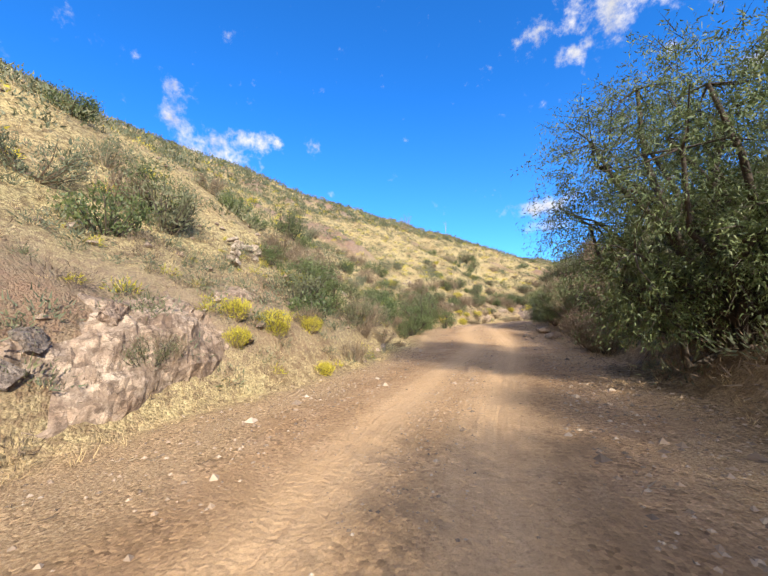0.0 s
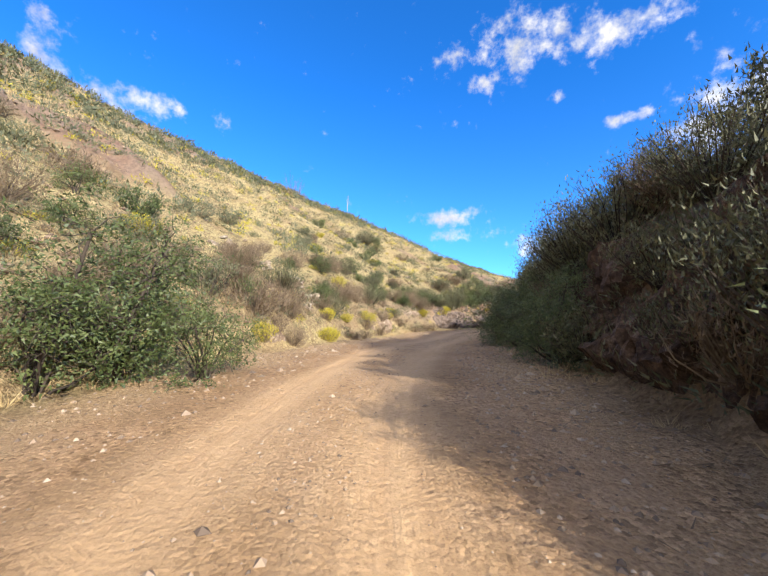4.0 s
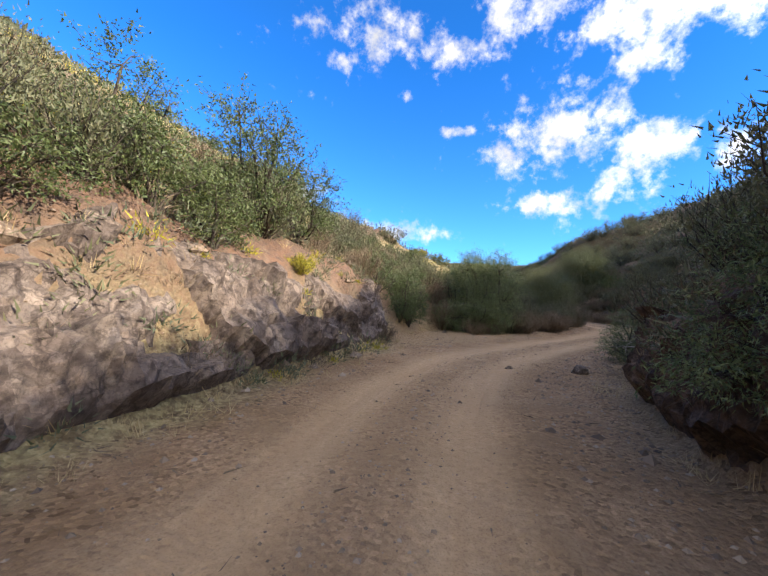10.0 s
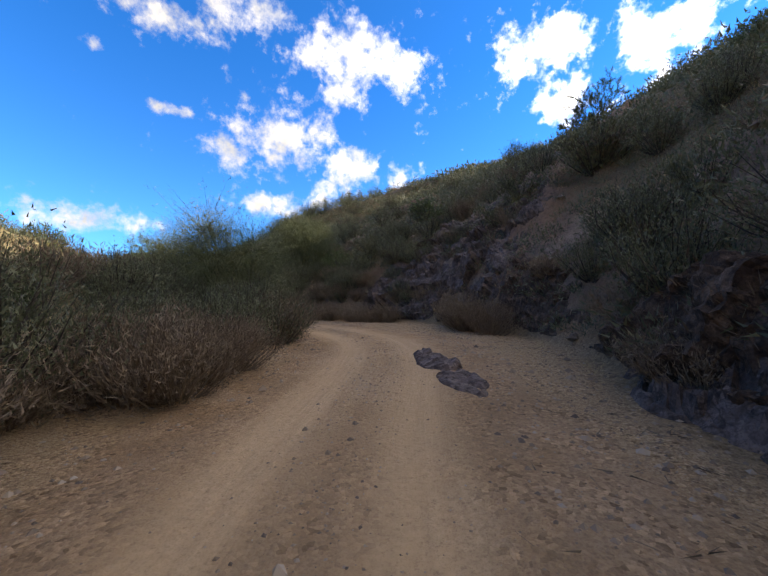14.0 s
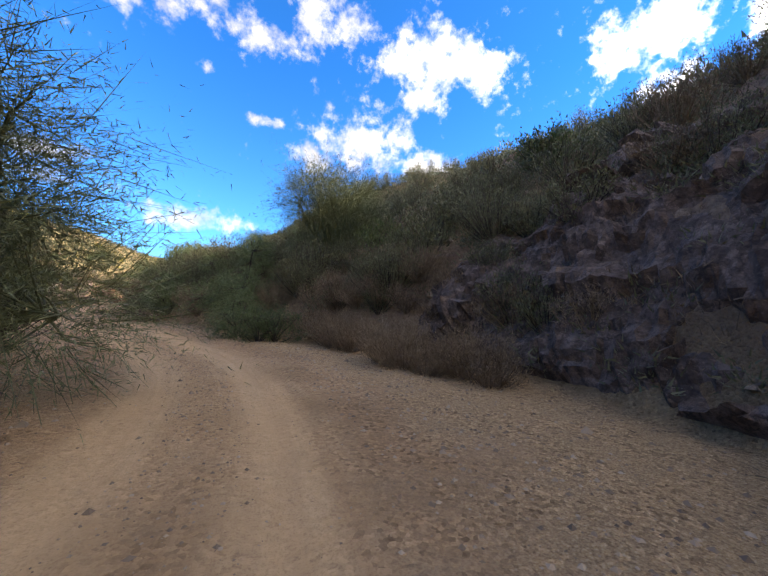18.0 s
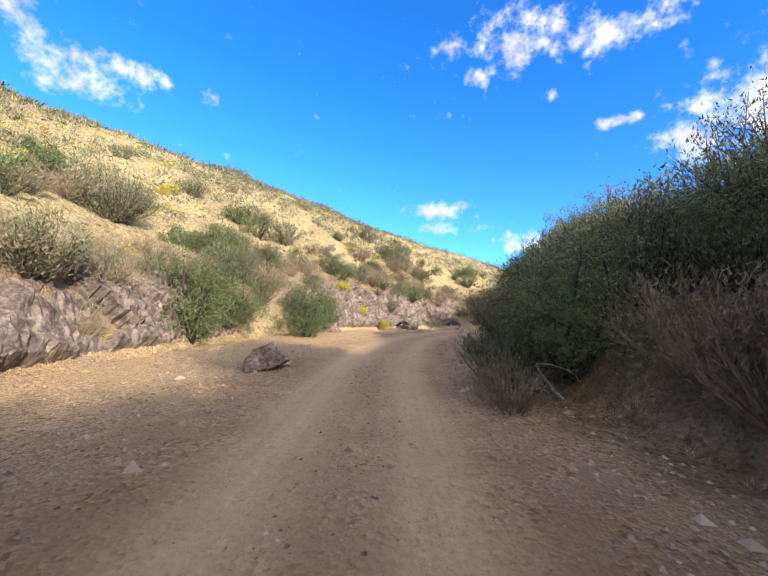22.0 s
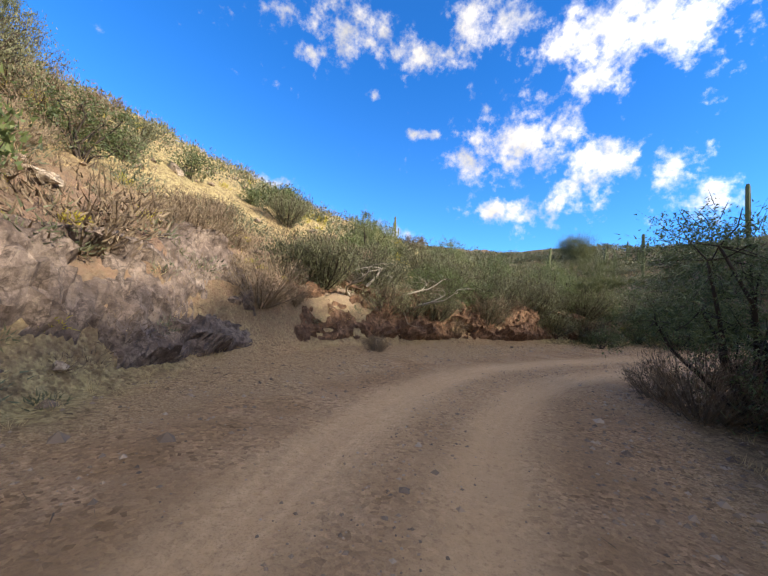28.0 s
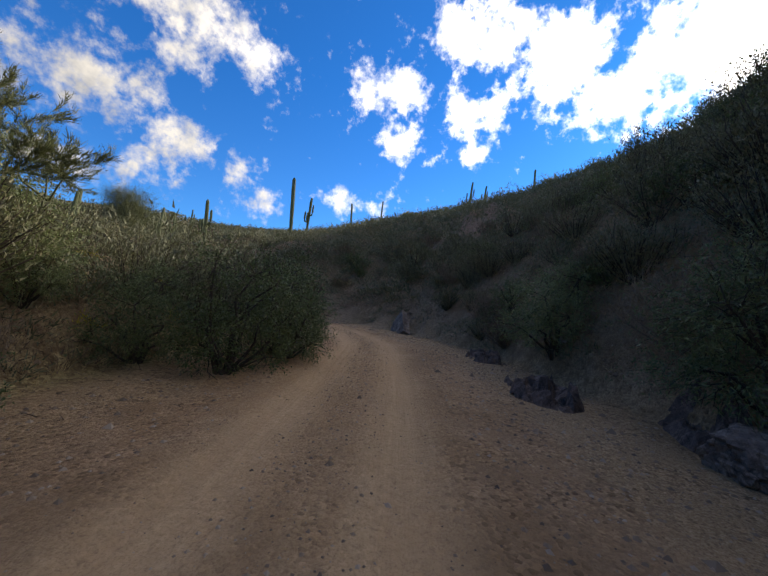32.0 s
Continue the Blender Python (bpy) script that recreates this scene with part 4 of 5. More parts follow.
PALO_VERDE = [(3.9, 99.8, 7.2), (11.3, 78.5, 3.7), (12.1, 93.5, 1.9), (-12.5, 152.4, 2.3), (34.3, 205.4, 9), (-14.7, 50.4, 2), (0.6, 144.1, 3.7),
    (-21.2, 132.1, 3.3), (-3.4, 26.2, 4.4)]
CREOSOTE = [(-18.8, 109.7, 2.4), (-18.0, 110.7, 1.8), (-14.2, 101.3, 1.6), (-5.5, 105.5, 1.8), (-6.4, 111, 2.2), (-14.2, 135.6, 1.6), (-7.7, 21.4, 2.4), (-14.4, 45.8, 2.6), (-15.1, 52, 2.5), (-12.2, 34.1, 2.6),
    (-17.1, 123.3, 1.4), (-28.6, 113.8, 1.7), (-19.3, 135.3, 1.1), (-25.3, 51.9, 1.4), (-23.4, 55.5, 2), (-7.3, 1, 0.8), (-22.4, 29.6, 1.7),
    (-22.7, 134.6, 2.6), (-22.3, 106.4, 2.6), (-20.8, 131.8, 2.6), (-37.6, 59.6, 2.6), (-12.8, 76, 2.4), (-7.4, 93.7, 2.6), (-6.6, 91.5, 2.6),
    (-3.5, 142.3, 2.6)]
GREEN_BUSH = [(-17.7, 115.4, 2.4), (-17.7, 113.0, 2.0), (-16.6, 107.9, 2.6), (-17.0, 108.6, 1.9), (-17.9, 115.8, 1.9), (-18.2, 70.3, 3.0), (-19.6, 68.4, 2.2), (-15.5, 111.5, 2.5), (-14.1, 15.2, 1.5), (-15.8, 21.5, 1.9), (-16.7, 19.4, 2.2), (-14.7, 16.5, 2.7), (-22.6, 57.5, 2.5), (-21.9, 60.5, 3.6), (-21.6, 62.7, 2.9),
    (-18, 71.1, 1.6), (-15.5, 105.7, 3), (-16.9, 113.1, 3.1), (-15.9, 106.3, 3), (-19.3, 139.1, 1.4), (-8.3, 139.8, 2.1), (-9.4, 139.4, 1.8),
    (-6.9, 140.5, 1.7), (-0.8, 140.8, 1.2), (7, 143.5, 3.2), (4, 142.3, 2.9), (0.3, 141.7, 1.1), (0.3, 94.8, 1.7), (-0.3, 94.9, 1.6),
    (-14.5, 2.5, 2.2), (-26.1, 14.7, 3.6), (-17.1, 20.6, 3.5), (-11.7, 7.1, 2.1), (-22.3, 32.2, 1.5), (-28.9, 44, 2), (-22, 58.8, 0.5),
    (-18.6, 69.3, 2.6), (-22.8, 119.8, 0.4), (-36.1, 60.2, 2.7)]
BRITTLEBUSH = [(-8.3, 2.9, 0.6), (-8.5, 4.1, 0.5), (-8, 2.8, 0.5), (-7, 0.5, 0.3), (-8.4, 5.4, 0.5), (-8.6, 4, 0.6), (-8.8, 4.4, 0.6), (-9.2, 5.5, 0.6),
    (-20.8, 31.1, 0.7), (-21.5, 33.5, 0.6), (-21.8, 36.1, 0.9), (-22.7, 50.3, 0.5), (-22.5, 51.9, 0.9), (-23.3, 41.8, 0.6), (-23.2, 47.7, 0.9),
    (-22.5, 51.3, 1.1), (-22.6, 40.3, 0.5), (-16.5, 128.7, 0.5), (-16.2, 130.4, 0.3), (-17.6, 119.5, 0.9), (-18.6, 118.8, 0.9),
    (-16.6, 120.9, 1), (-19.1, 25.7, 0.8), (-12.2, 10, 0.5), (-19.7, 29.8, 0.8), (-15.4, 17.1, 0.5), (-6.4, -1.7, 0.6)]
DRY_BRUSH = [(-11.2, 135.4, 0.7), (-5.6, 130.6, 1.5), (1.7, 79.6, 1.9), (2.6, 80.9, 1.7), (1.0, 78.0, 1.4), (2.3, 92, 1.5), (2.5, 89.4, 1.5), (3.4, 87.9, 1.1), (2.5, 88.8, 1.4), (3.3, 86.6, 1.1), (1.9, 79, 1.5), (3.5, 87.3, 1.5), (2, 92.8, 1.6),
    (-4.2, 16.1, 1.9), (-3.3, 13.4, 1.9), (-8.7, 76.5, 1.4), (-9.2, 76.7, 1.6), (-7.7, 77.7, 1.4), (-5.4, 131.9, 1), (-16.2, 73.5, 2.4),
    (-11.4, 74.7, 1.6), (-8.3, 77.2, 1.4), (-14.5, 72.2, 1.2), (-2.6, 103.4, 1.4), (-7.4, 1.2, 0.8), (-22, 31.9, 1.1), (-5.3, 104.2, 1),
    (-13.9, 39.9, 1), (-15.4, 50.4, 1.3), (-5.1, 141.4, 1.1), (2.6, 87.9, 0.9)]
SAGUARO = [(50.9, 182.9, 12), (52.7, 180.7, 7.5), (35.1, 185.6, 8), (57.7, 173.8, 5.5), (60.4, 168.8, 5.5), (66.5, 152.9, 6.5), (30, 188.9, 6), (70.7, 141.5, 6),
    (20, 190, 6), (66, 150, 5), (33, 190, 5), (45.7, 204.4, 4.1), (21.4, 192, 6.2), (44.5, 203.3, 5.1), (-9.8, 160.5, 3.2)]
OCOTILLO = [(-52.0, 59.0, 3.4), (-60, 69, 3)]
BOULDER = [(-10.7, 104.3, 0.56), (4.8, 134.5, 0.8), (5.5, 134.0, 0.6), (-15.4, 61.3, 0.22), (-13.8, 61.2, 0.3), (-16.2, 71.6, 0.25), (-9.6, 67.2, 0.4), (-8.6, 67.2, 0.5), (-9.3, 66.8, 0.9),
    (-10, 66.9, 0.5), (2.9, 134.3, 0.4), (20.3, 145.2, 1.7), (-16.9, 115.1, 1.3), (-15.5, 123.5, 1.2),
    (-14, 121.8, 0.2), (-7.6, 0.6, 0.5), (-6.9, -0.5, 0.4), (-6.6, -0.7, 0.3), (-1.2, 133.3, 0.9), (-5.7, 138.9, 0.1), (-11.5, 10.7, 0.4)]
LEDGE = [(-3.5, 71.6, 0.9), (-3.9, 75.9, 0.35), (-8.3, 67.8, 0.85), (-4.7, 74.4, 0.2), (5.9, 134.6, 0.5), (12.6, 139, 0.7), (7.5, 136.9, 0.7), (-5.6, 69.9, 0.6)]
ROCK_FACE = [(-7.8, -1.8, 1), (-17.3, 131.1, 1)]
BRANCH = [(-11.9, 137.7, 1.6), (-10.7, 138.3, 1.4), (-11.3, 138.1, 1.2), (-9.8, 138.5, 1.0), (-13.1, 36, 0.7), (-12.3, 137, 1.3), (-10, 138, 1.3), (-9.9, 138.5, 1.4), (-12.3, 61.5, 0.6), (-16.1, 74.4, 1.8), (-4.6, 105.6, 0.6),
    (-13.3, 39.3, 0.5)]


RNG = np.random.default_rng(7)


def plant(places, kinds, group):
    """Sets out copies of the kinds, each kind a thing and its own height; the kind nearest in height is taken."""
    for x, y, tall in places:
        order = sorted(kinds, key=lambda pair: abs(math.log(tall / pair[1])) + RNG.uniform(0, 0.15))
        thing, own = order[0]
        size = tall / own
        copy = copy_thing(thing, stand(x, y, size, RNG.uniform(0, 360), 0.04, (RNG.uniform(-5, 5), RNG.uniform(-5, 5)), (RNG.uniform(0.9, 1.2), RNG.uniform(0.9, 1.2), 1)))
        tagged(copy, group=group)


def belt(lo, hi, side, past, step, tall, kinds, group, seed):
    """A loose row of plants along one side of the track, so far past the edge of the flat."""
    rng = np.random.default_rng(seed)
    places = []
    for s in np.arange(lo, hi, step):
        i = int(np.argmin(np.abs(ALONG - s - rng.uniform(-0.4, 0.4) * step)))
        high = rng.uniform(*tall)
        out = side * max(SHAPE[i, 0 if side < 0 else 4] + rng.uniform(*past), 1.9 + high * 0.6)
        places.append((LINE[i, 0] + AHEAD[i, 1] * out, LINE[i, 1] - AHEAD[i, 0] * out, high))
    plant(places, kinds, group)


def put_away(kinds):
    for thing, _ in kinds:
        for ob in (*thing.children_recursive, thing):
            bpy.data.objects.remove(ob)


def kind(thing):
    return thing, tall_of(thing)


MESQUITE_LABEL = "dark green mesquite tree with feathery drooping leaves beside the track"
mesquites = [kind(make_crown("mesquite_tree", 11 + k, tall, wide, lobes, low, LEAF_MESQUITE, BARK, sprays, 28, 0.40, 0.09, 0.022, 0.4, MESQUITE_LABEL, "tree"))
             for k, (tall, wide, lobes, low, sprays) in enumerate(((2.6, 1.7, 12, 0.12, 620), (3.6, 2.1, 15, 0.14, 1000), (5.0, 2.7, 24, 0.12, 3000)))]
airy = kind(make_crown("palo_verde_tree", 24, 5.0, 2.4, 34, 0.18, LEAF_PALOVERDE, GREEN_BARK, 3400, 18, 0.75, 0.16, 0.012, 0.12, "airy palo verde tree with a rounded crown of fine green twigs", "tree", 0.3))
paloverdes = [kind(make_tree("palo_verde_tree", 21 + k, 5.0, (0.2, 0.45, 0.65, 0.85), LEAF_PALOVERDE, GREEN_BARK, 3500, 0.07, 0.014, "airy palo verde tree with bare green twigs", "tree", -0.2, 0.10, 0.38, 34000)) for k in range(2)]
plant([(-5.4, 86.9, 6.3), (-6.8, 90.5, 4.4)], [airy], "palo verdes")
creosotes = [kind(make_bush("creosote_bush", 31 + k, wide, tall, stems, LEAF_CREOSOTE, BARK, leaves, 0.09, 0.026, "olive green creosote bush with many thin stems", "bush", 0.5, 1.1, twigs))
             for k, (tall, wide, stems, leaves, twigs) in enumerate(((1.1, 0.9, 40, 3300, 200), (1.8, 1.25, 65, 6800, 400), (2.4, 1.6, 90, 10500, 600)))]
greens = [kind(make_crown("leafy_bush", 41 + k, tall, wide, lobes, 0.12, LEAF_BRIGHT, BARK, sprays, 20, 0.26, 0.075, 0.030, 0.05, "dense leafy green bush on dry ground", "bush"))
          for k, (tall, wide, lobes, sprays) in enumerate(((0.9, 0.75, 8, 115), (1.5, 1.15, 11, 260), (2.5, 1.6, 15, 530)))]
yellows = [kind(make_bush("brittlebush", 51 + k, wide, tall, 60, LEAF_YELLOW, DRY_TWIGS, leaves, 0.085, 0.016, "round brittlebush in bright yellow flower", "bush", 1.0, 0.6, 150)) for k, (tall, wide, leaves) in enumerate(((0.5, 0.42, 2200), (0.8, 0.6, 3600)))]
browns = [kind(make_bush("dry_brush", 61 + k, wide, tall, stems, DRY_TWIGS, DRY_TWIGS, leaves, 0.12, 0.015, "tangled brush of dry brown twigs", "bush", 0.4, 1.1, leaves // 6))
          for k, (tall, wide, stems, leaves) in enumerate(((0.8, 0.75, 40, 2300), (1.3, 1.05, 60, 4700), (2.0, 1.4, 80, 8000)))]
scrubs = [kind(make_bush("scrub_bush", 34 + k, wide, tall, 40, LEAF_CREOSOTE, BARK, leaves, 0.125, 0.037, "olive scrub bush on the shaded slope", "bush", 0.5, 1.1, 200))
          for k, (tall, wide, leaves) in enumerate(((1.6, 1.3, 2400), (2.3, 1.7, 3400)))]
small = [[kind(make_bush(name, seed + k, radius, height, 24, leaf, bark, 2100, long, wide, label, "bush", 0.5, 1.0, 90)) for k in range(2)] for name, seed, radius, height, leaf, bark, long, wide, label in (
    ("slope_scrub", 131, 0.9, 1.1, LEAF_CREOSOTE, BARK, 0.11, 0.032, "olive scrub bush on the slope"),
    ("leafy_bush", 141, 0.8, 0.9, LEAF_BRIGHT, BARK, 0.10, 0.04, "small leafy green bush on the slope"),
    ("grey_bush", 151, 0.7, 0.7, LEAF_GREY, DRY_TWIGS, 0.08, 0.02, "low grey-green bush on the slope"),
    ("withered_shrub", 161, 0.8, 0.8, DRY_TWIGS, DRY_TWIGS, 0.15, 0.018, "withered brown shrub on the slope"),
    ("brittlebush", 171, 0.5, 0.6, LEAF_YELLOW, DRY_TWIGS, 0.09, 0.024, "small yellow flowering brittlebush on the slope"))]
big = kind(make_crown("mesquite_tree", 15, 6.4, 3.3, 44, 0.10, LEAF_BRIGHT, BARK, 4300, 28, 0.55, 0.11, 0.023, 0.55, "large full mesquite tree overhanging the track", "tree", 0.05))
big[0].matrix_basis = stand(0.1, 8.4, 6.3 / big[1], 40)
# unseen trees right of the start, set there to dapple the track with shade
plant([(4.4, 0.2, 4.4), (6.4, 2.8, 4.6), (4.8, -4.2, 4.2)], [airy], "mesquites along the track")
plant([(-0.4, 10.2, 1.7), (-1.6, 12.4, 1.9), (-0.2, 13.0, 2.2), (-2.6, 14.6, 1.8), (-1.0, 15.6, 2.3), (-3.6, 16.6, 1.5), (-1.8, 17.8, 2.0)], creosotes + browns[1:2], "brush on the low bank")
plant(MESQUITE, mesquites, "mesquites along the track")
plant(PALO_VERDE, paloverdes + [airy], "palo verdes")
plant(CREOSOTE, creosotes, "creosote bushes")
plant(GREEN_BUSH, greens, "leafy bushes")
plant(BRITTLEBUSH, yellows, "brittlebushes")
plant(DRY_BRUSH, browns, "dry brush along the track")
# rows of bushes along the banks: from, to, side, how far past the edge, step, heights
belt(54, 64, -1, (1.3, 2.6), 1.3, (1.4, 2.2), creosotes[1:] + greens[1:2], "bushes on top of the rock bank", 548)
belt(50, 71, -1, (1.5, 3.4), 2.6, (0.9, 1.9), creosotes + browns + greens, "bushes on top of the rock bank", 501)
belt(53, 70, -1, (3.4, 6.5), 3.6, (1.0, 2.0), creosotes + greens[1:], "bushes on top of the rock bank", 502)
belt(44, 66, 1, (0.8, 2.2), 1.4, (1.2, 2.4), creosotes + browns, "brush on the shaded bank", 503)
belt(46, 66, 1, (2.4, 5.0), 1.9, (1.6, 2.8), mesquites[:2] + scrubs, "brush on the shaded bank", 504)
belt(68, 87, 1, (0.7, 2.4), 1.6, (1.0, 2.2), creosotes + browns + mesquites[:1], "brush on the shaded bank", 505)
belt(95, 116, 1, (0.3, 1.2), 1.3, (0.9, 1.6), browns, "dry brush at the foot of the slope", 506)
belt(94, 118, 1, (1.6, 3.6), 1.6, (1.6, 2.8), creosotes + mesquites[:2], "brush on the shaded bank", 507)
belt(96, 118, 1, (3.8, 7.0), 2.0, (1.8, 3.0), scrubs + mesquites[:2] + paloverdes, "brush on the shaded bank", 508)
belt(118, 172, 1, (0.5, 2.0), 1.7, (1.2, 2.4), mesquites[:1] + creosotes + browns, "brush on the shaded bank", 509)
belt(99, 113, 1, (0.5, 4.2), 0.7, (1.0, 2.1), creosotes[1:] + browns[1:] + mesquites[:1], "brush on the shaded bank", 541)
belt(20, 30, 1, (0.6, 4.0), 0.9, (0.9, 2.0), creosotes + browns[1:], "brush on the shaded bank", 542)
belt(112, 128, 1, (3.0, 6.0), 2.4, (2.4, 3.6), mesquites[1:2] + creosotes[2:], "mesquites on the shaded bank", 543)
belt(100, 128, 1, (12, 30), 0.8, (1.6, 2.8), scrubs, "brush high on the shaded slope", 544)
belt(141, 157, -1, (0.0, 1.8), 0.8, (0.7, 1.6), browns[:2] + creosotes[:2], "bushes on the bend's bank", 545)
belt(67, 82, -1, (2.2, 9.0), 0.7, (1.3, 2.6), creosotes[1:] + greens[1:] + scrubs, "bushes on the bend's bank", 546)
belt(112, 131, 1, (2.0, 4.5), 1.8, (2.0, 3.2), mesquites[:1] + creosotes[1:], "brush on the shaded bank", 528)
belt(121, 131, 1, (2.6, 4.4), 2.0, (3.6, 4.4), mesquites[1:2], "mesquites on the shaded bank", 552)
belt(118, 174, 1, (2.4, 6.0), 1.8, (1.6, 2.6), mesquites[:1] + scrubs, "brush on the shaded bank", 510)
belt(143, 156, -1, (0.2, 1.4), 1.2, (1.5, 2.3), mesquites[:1] + creosotes[1:], "bushes at the end of the track", 551)
belt(143, 166, -1, (0.3, 2.2), 1.7, (1.4, 3.0), mesquites[:2] + creosotes, "bushes at the end of the track", 511)
belt(20, 44, 1, (0.4, 1.4), 1.6, (0.7, 1.5), creosotes[:2] + browns, "brush on the shaded bank", 512)
belt(150, 172, 1, (0.5, 9.0), 0.36, (1.0, 2.3), scrubs + creosotes[1:] + greens[1:2], "brush high on the shaded slope", 549)
belt(138, 160, 1, (0.6, 3.4), 1.1, (0.7, 1.5), creosotes[:2] + scrubs[:1], "brush on the shaded bank", 540)
belt(144, 166, -1, (2.6, 6.0), 2.0, (1.8, 3.4), mesquites[:2] + creosotes, "bushes at the end of the track", 515)
belt(144, 174, 1, (6.5, 13.0), 1.5, (1.6, 2.6), scrubs, "brush high on the shaded slope", 516)
belt(94, 118, 1, (7.0, 13.0), 1.4, (1.8, 2.8), scrubs, "brush high on the shaded slope", 517)
belt(44, 92, 1, (5.2, 11.0), 1.5, (1.6, 2.6), scrubs, "brush high on the shaded slope", 518)
belt(96, 103, 1, (0.4, 2.4), 0.8, (1.0, 1.8), browns + creosotes[:2], "dry brush at the foot of the slope", 520)
belt(86, 101, 1, (5.0, 8.5), 1.0, (1.0, 2.0), browns + creosotes, "dry brush at the foot of the slope", 521)
belt(29, 46, 1, (1.2, 2.8), 1.5, (1.8, 2.8), mesquites[:1] + creosotes, "brush on the shaded bank", 527)
belt(10, 52, -1, (-0.1, 0.9), 1.4, (0.4, 1.0), browns[:1] + greens[:1] + creosotes[:1], "low bushes along the sunny verge", 522)
belt(12, 54, -1, (1.0, 3.2), 1.5, (0.7, 1.7), browns[:2] + creosotes[:2] + greens[:2], "bushes on the sunny slope", 523)
belt(12, 56, -1, (3.2, 7.0), 1.6, (0.8, 1.8), browns[:2] + scrubs[:1] + greens[:2], "bushes on the sunny slope", 524)
belt(110, 125, -1, (0.0, 1.6), 0.9, (0.6, 1.5), browns + creosotes[:2], "dry brush at the foot of the bank", 547)
belt(106, 142, -1, (1.2, 3.4), 1.7, (0.7, 1.8), browns[:2] + creosotes[:2] + greens[:2], "bushes on the sunny slope", 525)
belt(104, 142, -1, (3.6, 8.0), 1.5, (0.9, 2.0), browns[:2] + scrubs + greens[:2], "bushes on the sunny slope", 526)
belt(68, 77, -1, (0.2, 3.6), 0.6, (0.7, 1.8), browns[:2] + creosotes[:2] + greens[:2], "bushes on the bend's bank", 532)
belt(76, 89, 1, (0.2, 1.5), 0.9, (0.7, 1.4), browns[:2] + creosotes[:1], "dry brush at the foot of the slope", 533)
belt(90, 102, -1, (0.8, 2.4), 2.0, (1.4, 2.4), creosotes + mesquites[:1], "bushes beside the track", 513)
belt(77, 93, -1, (-3.3, -2.2), 1.1, (0.9, 2.0), browns + creosotes[:2], "tangled brush beside the track", 529)
belt(76, 94, -1, (-2.2, 0.4), 1.3, (1.6, 2.8), creosotes[1:] + mesquites[:1] + greens[2:], "tangled brush beside the track", 530)
belt(123, 142, -1, (1.3, 6.5), 0.9, (0.8, 1.9), browns[:2] + creosotes[:2] + greens[:2], "bushes on the sunny slope", 531)
belt(72, 90, -1, (0.6, 3.0), 1.8, (0.9, 2.2), creosotes + browns + mesquites[:1], "bushes beside the track", 514)



def make_stalk(name, seed, height, label):
    """The dead flower stalk of an agave: a tall pole with short arms near its top, over a rosette of stiff leaves."""
    rng = np.random.default_rng(seed)
    root = new(name)
    tagged(root, label, "plant")
    pole, leaves = Heap(), Heap()
    tube(pole, [(0, 0, 0), (0.05, 0, height * 0.5), (0.22, 0.05, height)], (0.07, 0.055, 0.02), 6)
    for k in range(12):
        turn, z = k * 2.4, height * (0.62 + 0.03 * k)
        tip = (0.4 * math.cos(turn), 0.4 * math.sin(turn), z + 0.12)
        tube(pole, [(0.1 + 0.1 * (z / height - 0.5), 0, z), tip], (0.02, 0.012), 4)
    part("stalk", pole.mesh(name + "_stalk", DEADWOOD, True), root)
    turn = rng.uniform(0, 6.28, 40)
    blades(leaves, rng, np.zeros((40, 3)), np.stack([np.cos(turn), np.sin(turn), rng.uniform(0.2, 1.6, 40)], 1), rng.uniform(0.5, 0.8, 40), np.full(40, 0.09))
    part("rosette", leaves.mesh(name + "_rosette", LEAF_GREY), root)
    return root


agave = make_stalk("agave", 77, 3.9, "agave on the ridge with a tall bleached flower stalk")
agave.matrix_basis = stand(-52.7, 75.6, 1.06, 30)
saguaros = [(make_saguaro("saguaro_cactus", 71, 6.0, 0, "tall single-stemmed saguaro cactus on the hillside"), 6.0),
            (make_saguaro("saguaro_cactus", 72, 6.0, 3, "tall saguaro cactus with upright arms on the hillside"), 6.0)]
plant(SAGUARO, saguaros, "saguaros on the hill")
ocotillos = [(make_ocotillo("ocotillo", 75, 3.0, "ocotillo with bare reddish wands on the ridge"), 3.0)]
plant(OCOTILLO, ocotillos, "ocotillos")

boulders = [make_rock("boulder", 81, STONE_RED, "broken reddish brown boulder at the edge of the track", 0.75, 11, 5, 0.16), make_rock("boulder", 82, STONE_GREY, "grey angular boulder at the edge of the track", 0.7, 11, 5, 0.14),
            make_rock("boulder", 83, STONE_GREY, "grey angular boulder at the edge of the track", 0.85, 11, 5, 0.14)]
for k, (x, y, tall) in enumerate(BOULDER):
    tagged(copy_thing(boulders[k % 3], stand(x, y, tall * (1.25 if k == 0 else 0.85), RNG.uniform(0, 360), -0.3 * tall if k == 0 else 0.05 * tall, (0, 0), (1, 0.9, 1.25))), group="boulders")
hulk = make_rock("boulder", 85, STONE_RED, "large reddish boulder of broken ledges leaning on the bank", 1.0, 13, 6, 0.32)
hulk.matrix_basis = stand(-8.8, 96.7, 1.45, 130, -0.5, (0, 3), (1.0, 1.0, 1.45))
slab = make_rock("boulder", 84, STONE_TAN, "flat-topped tan slab of rock on the gravel verge", 0.6)
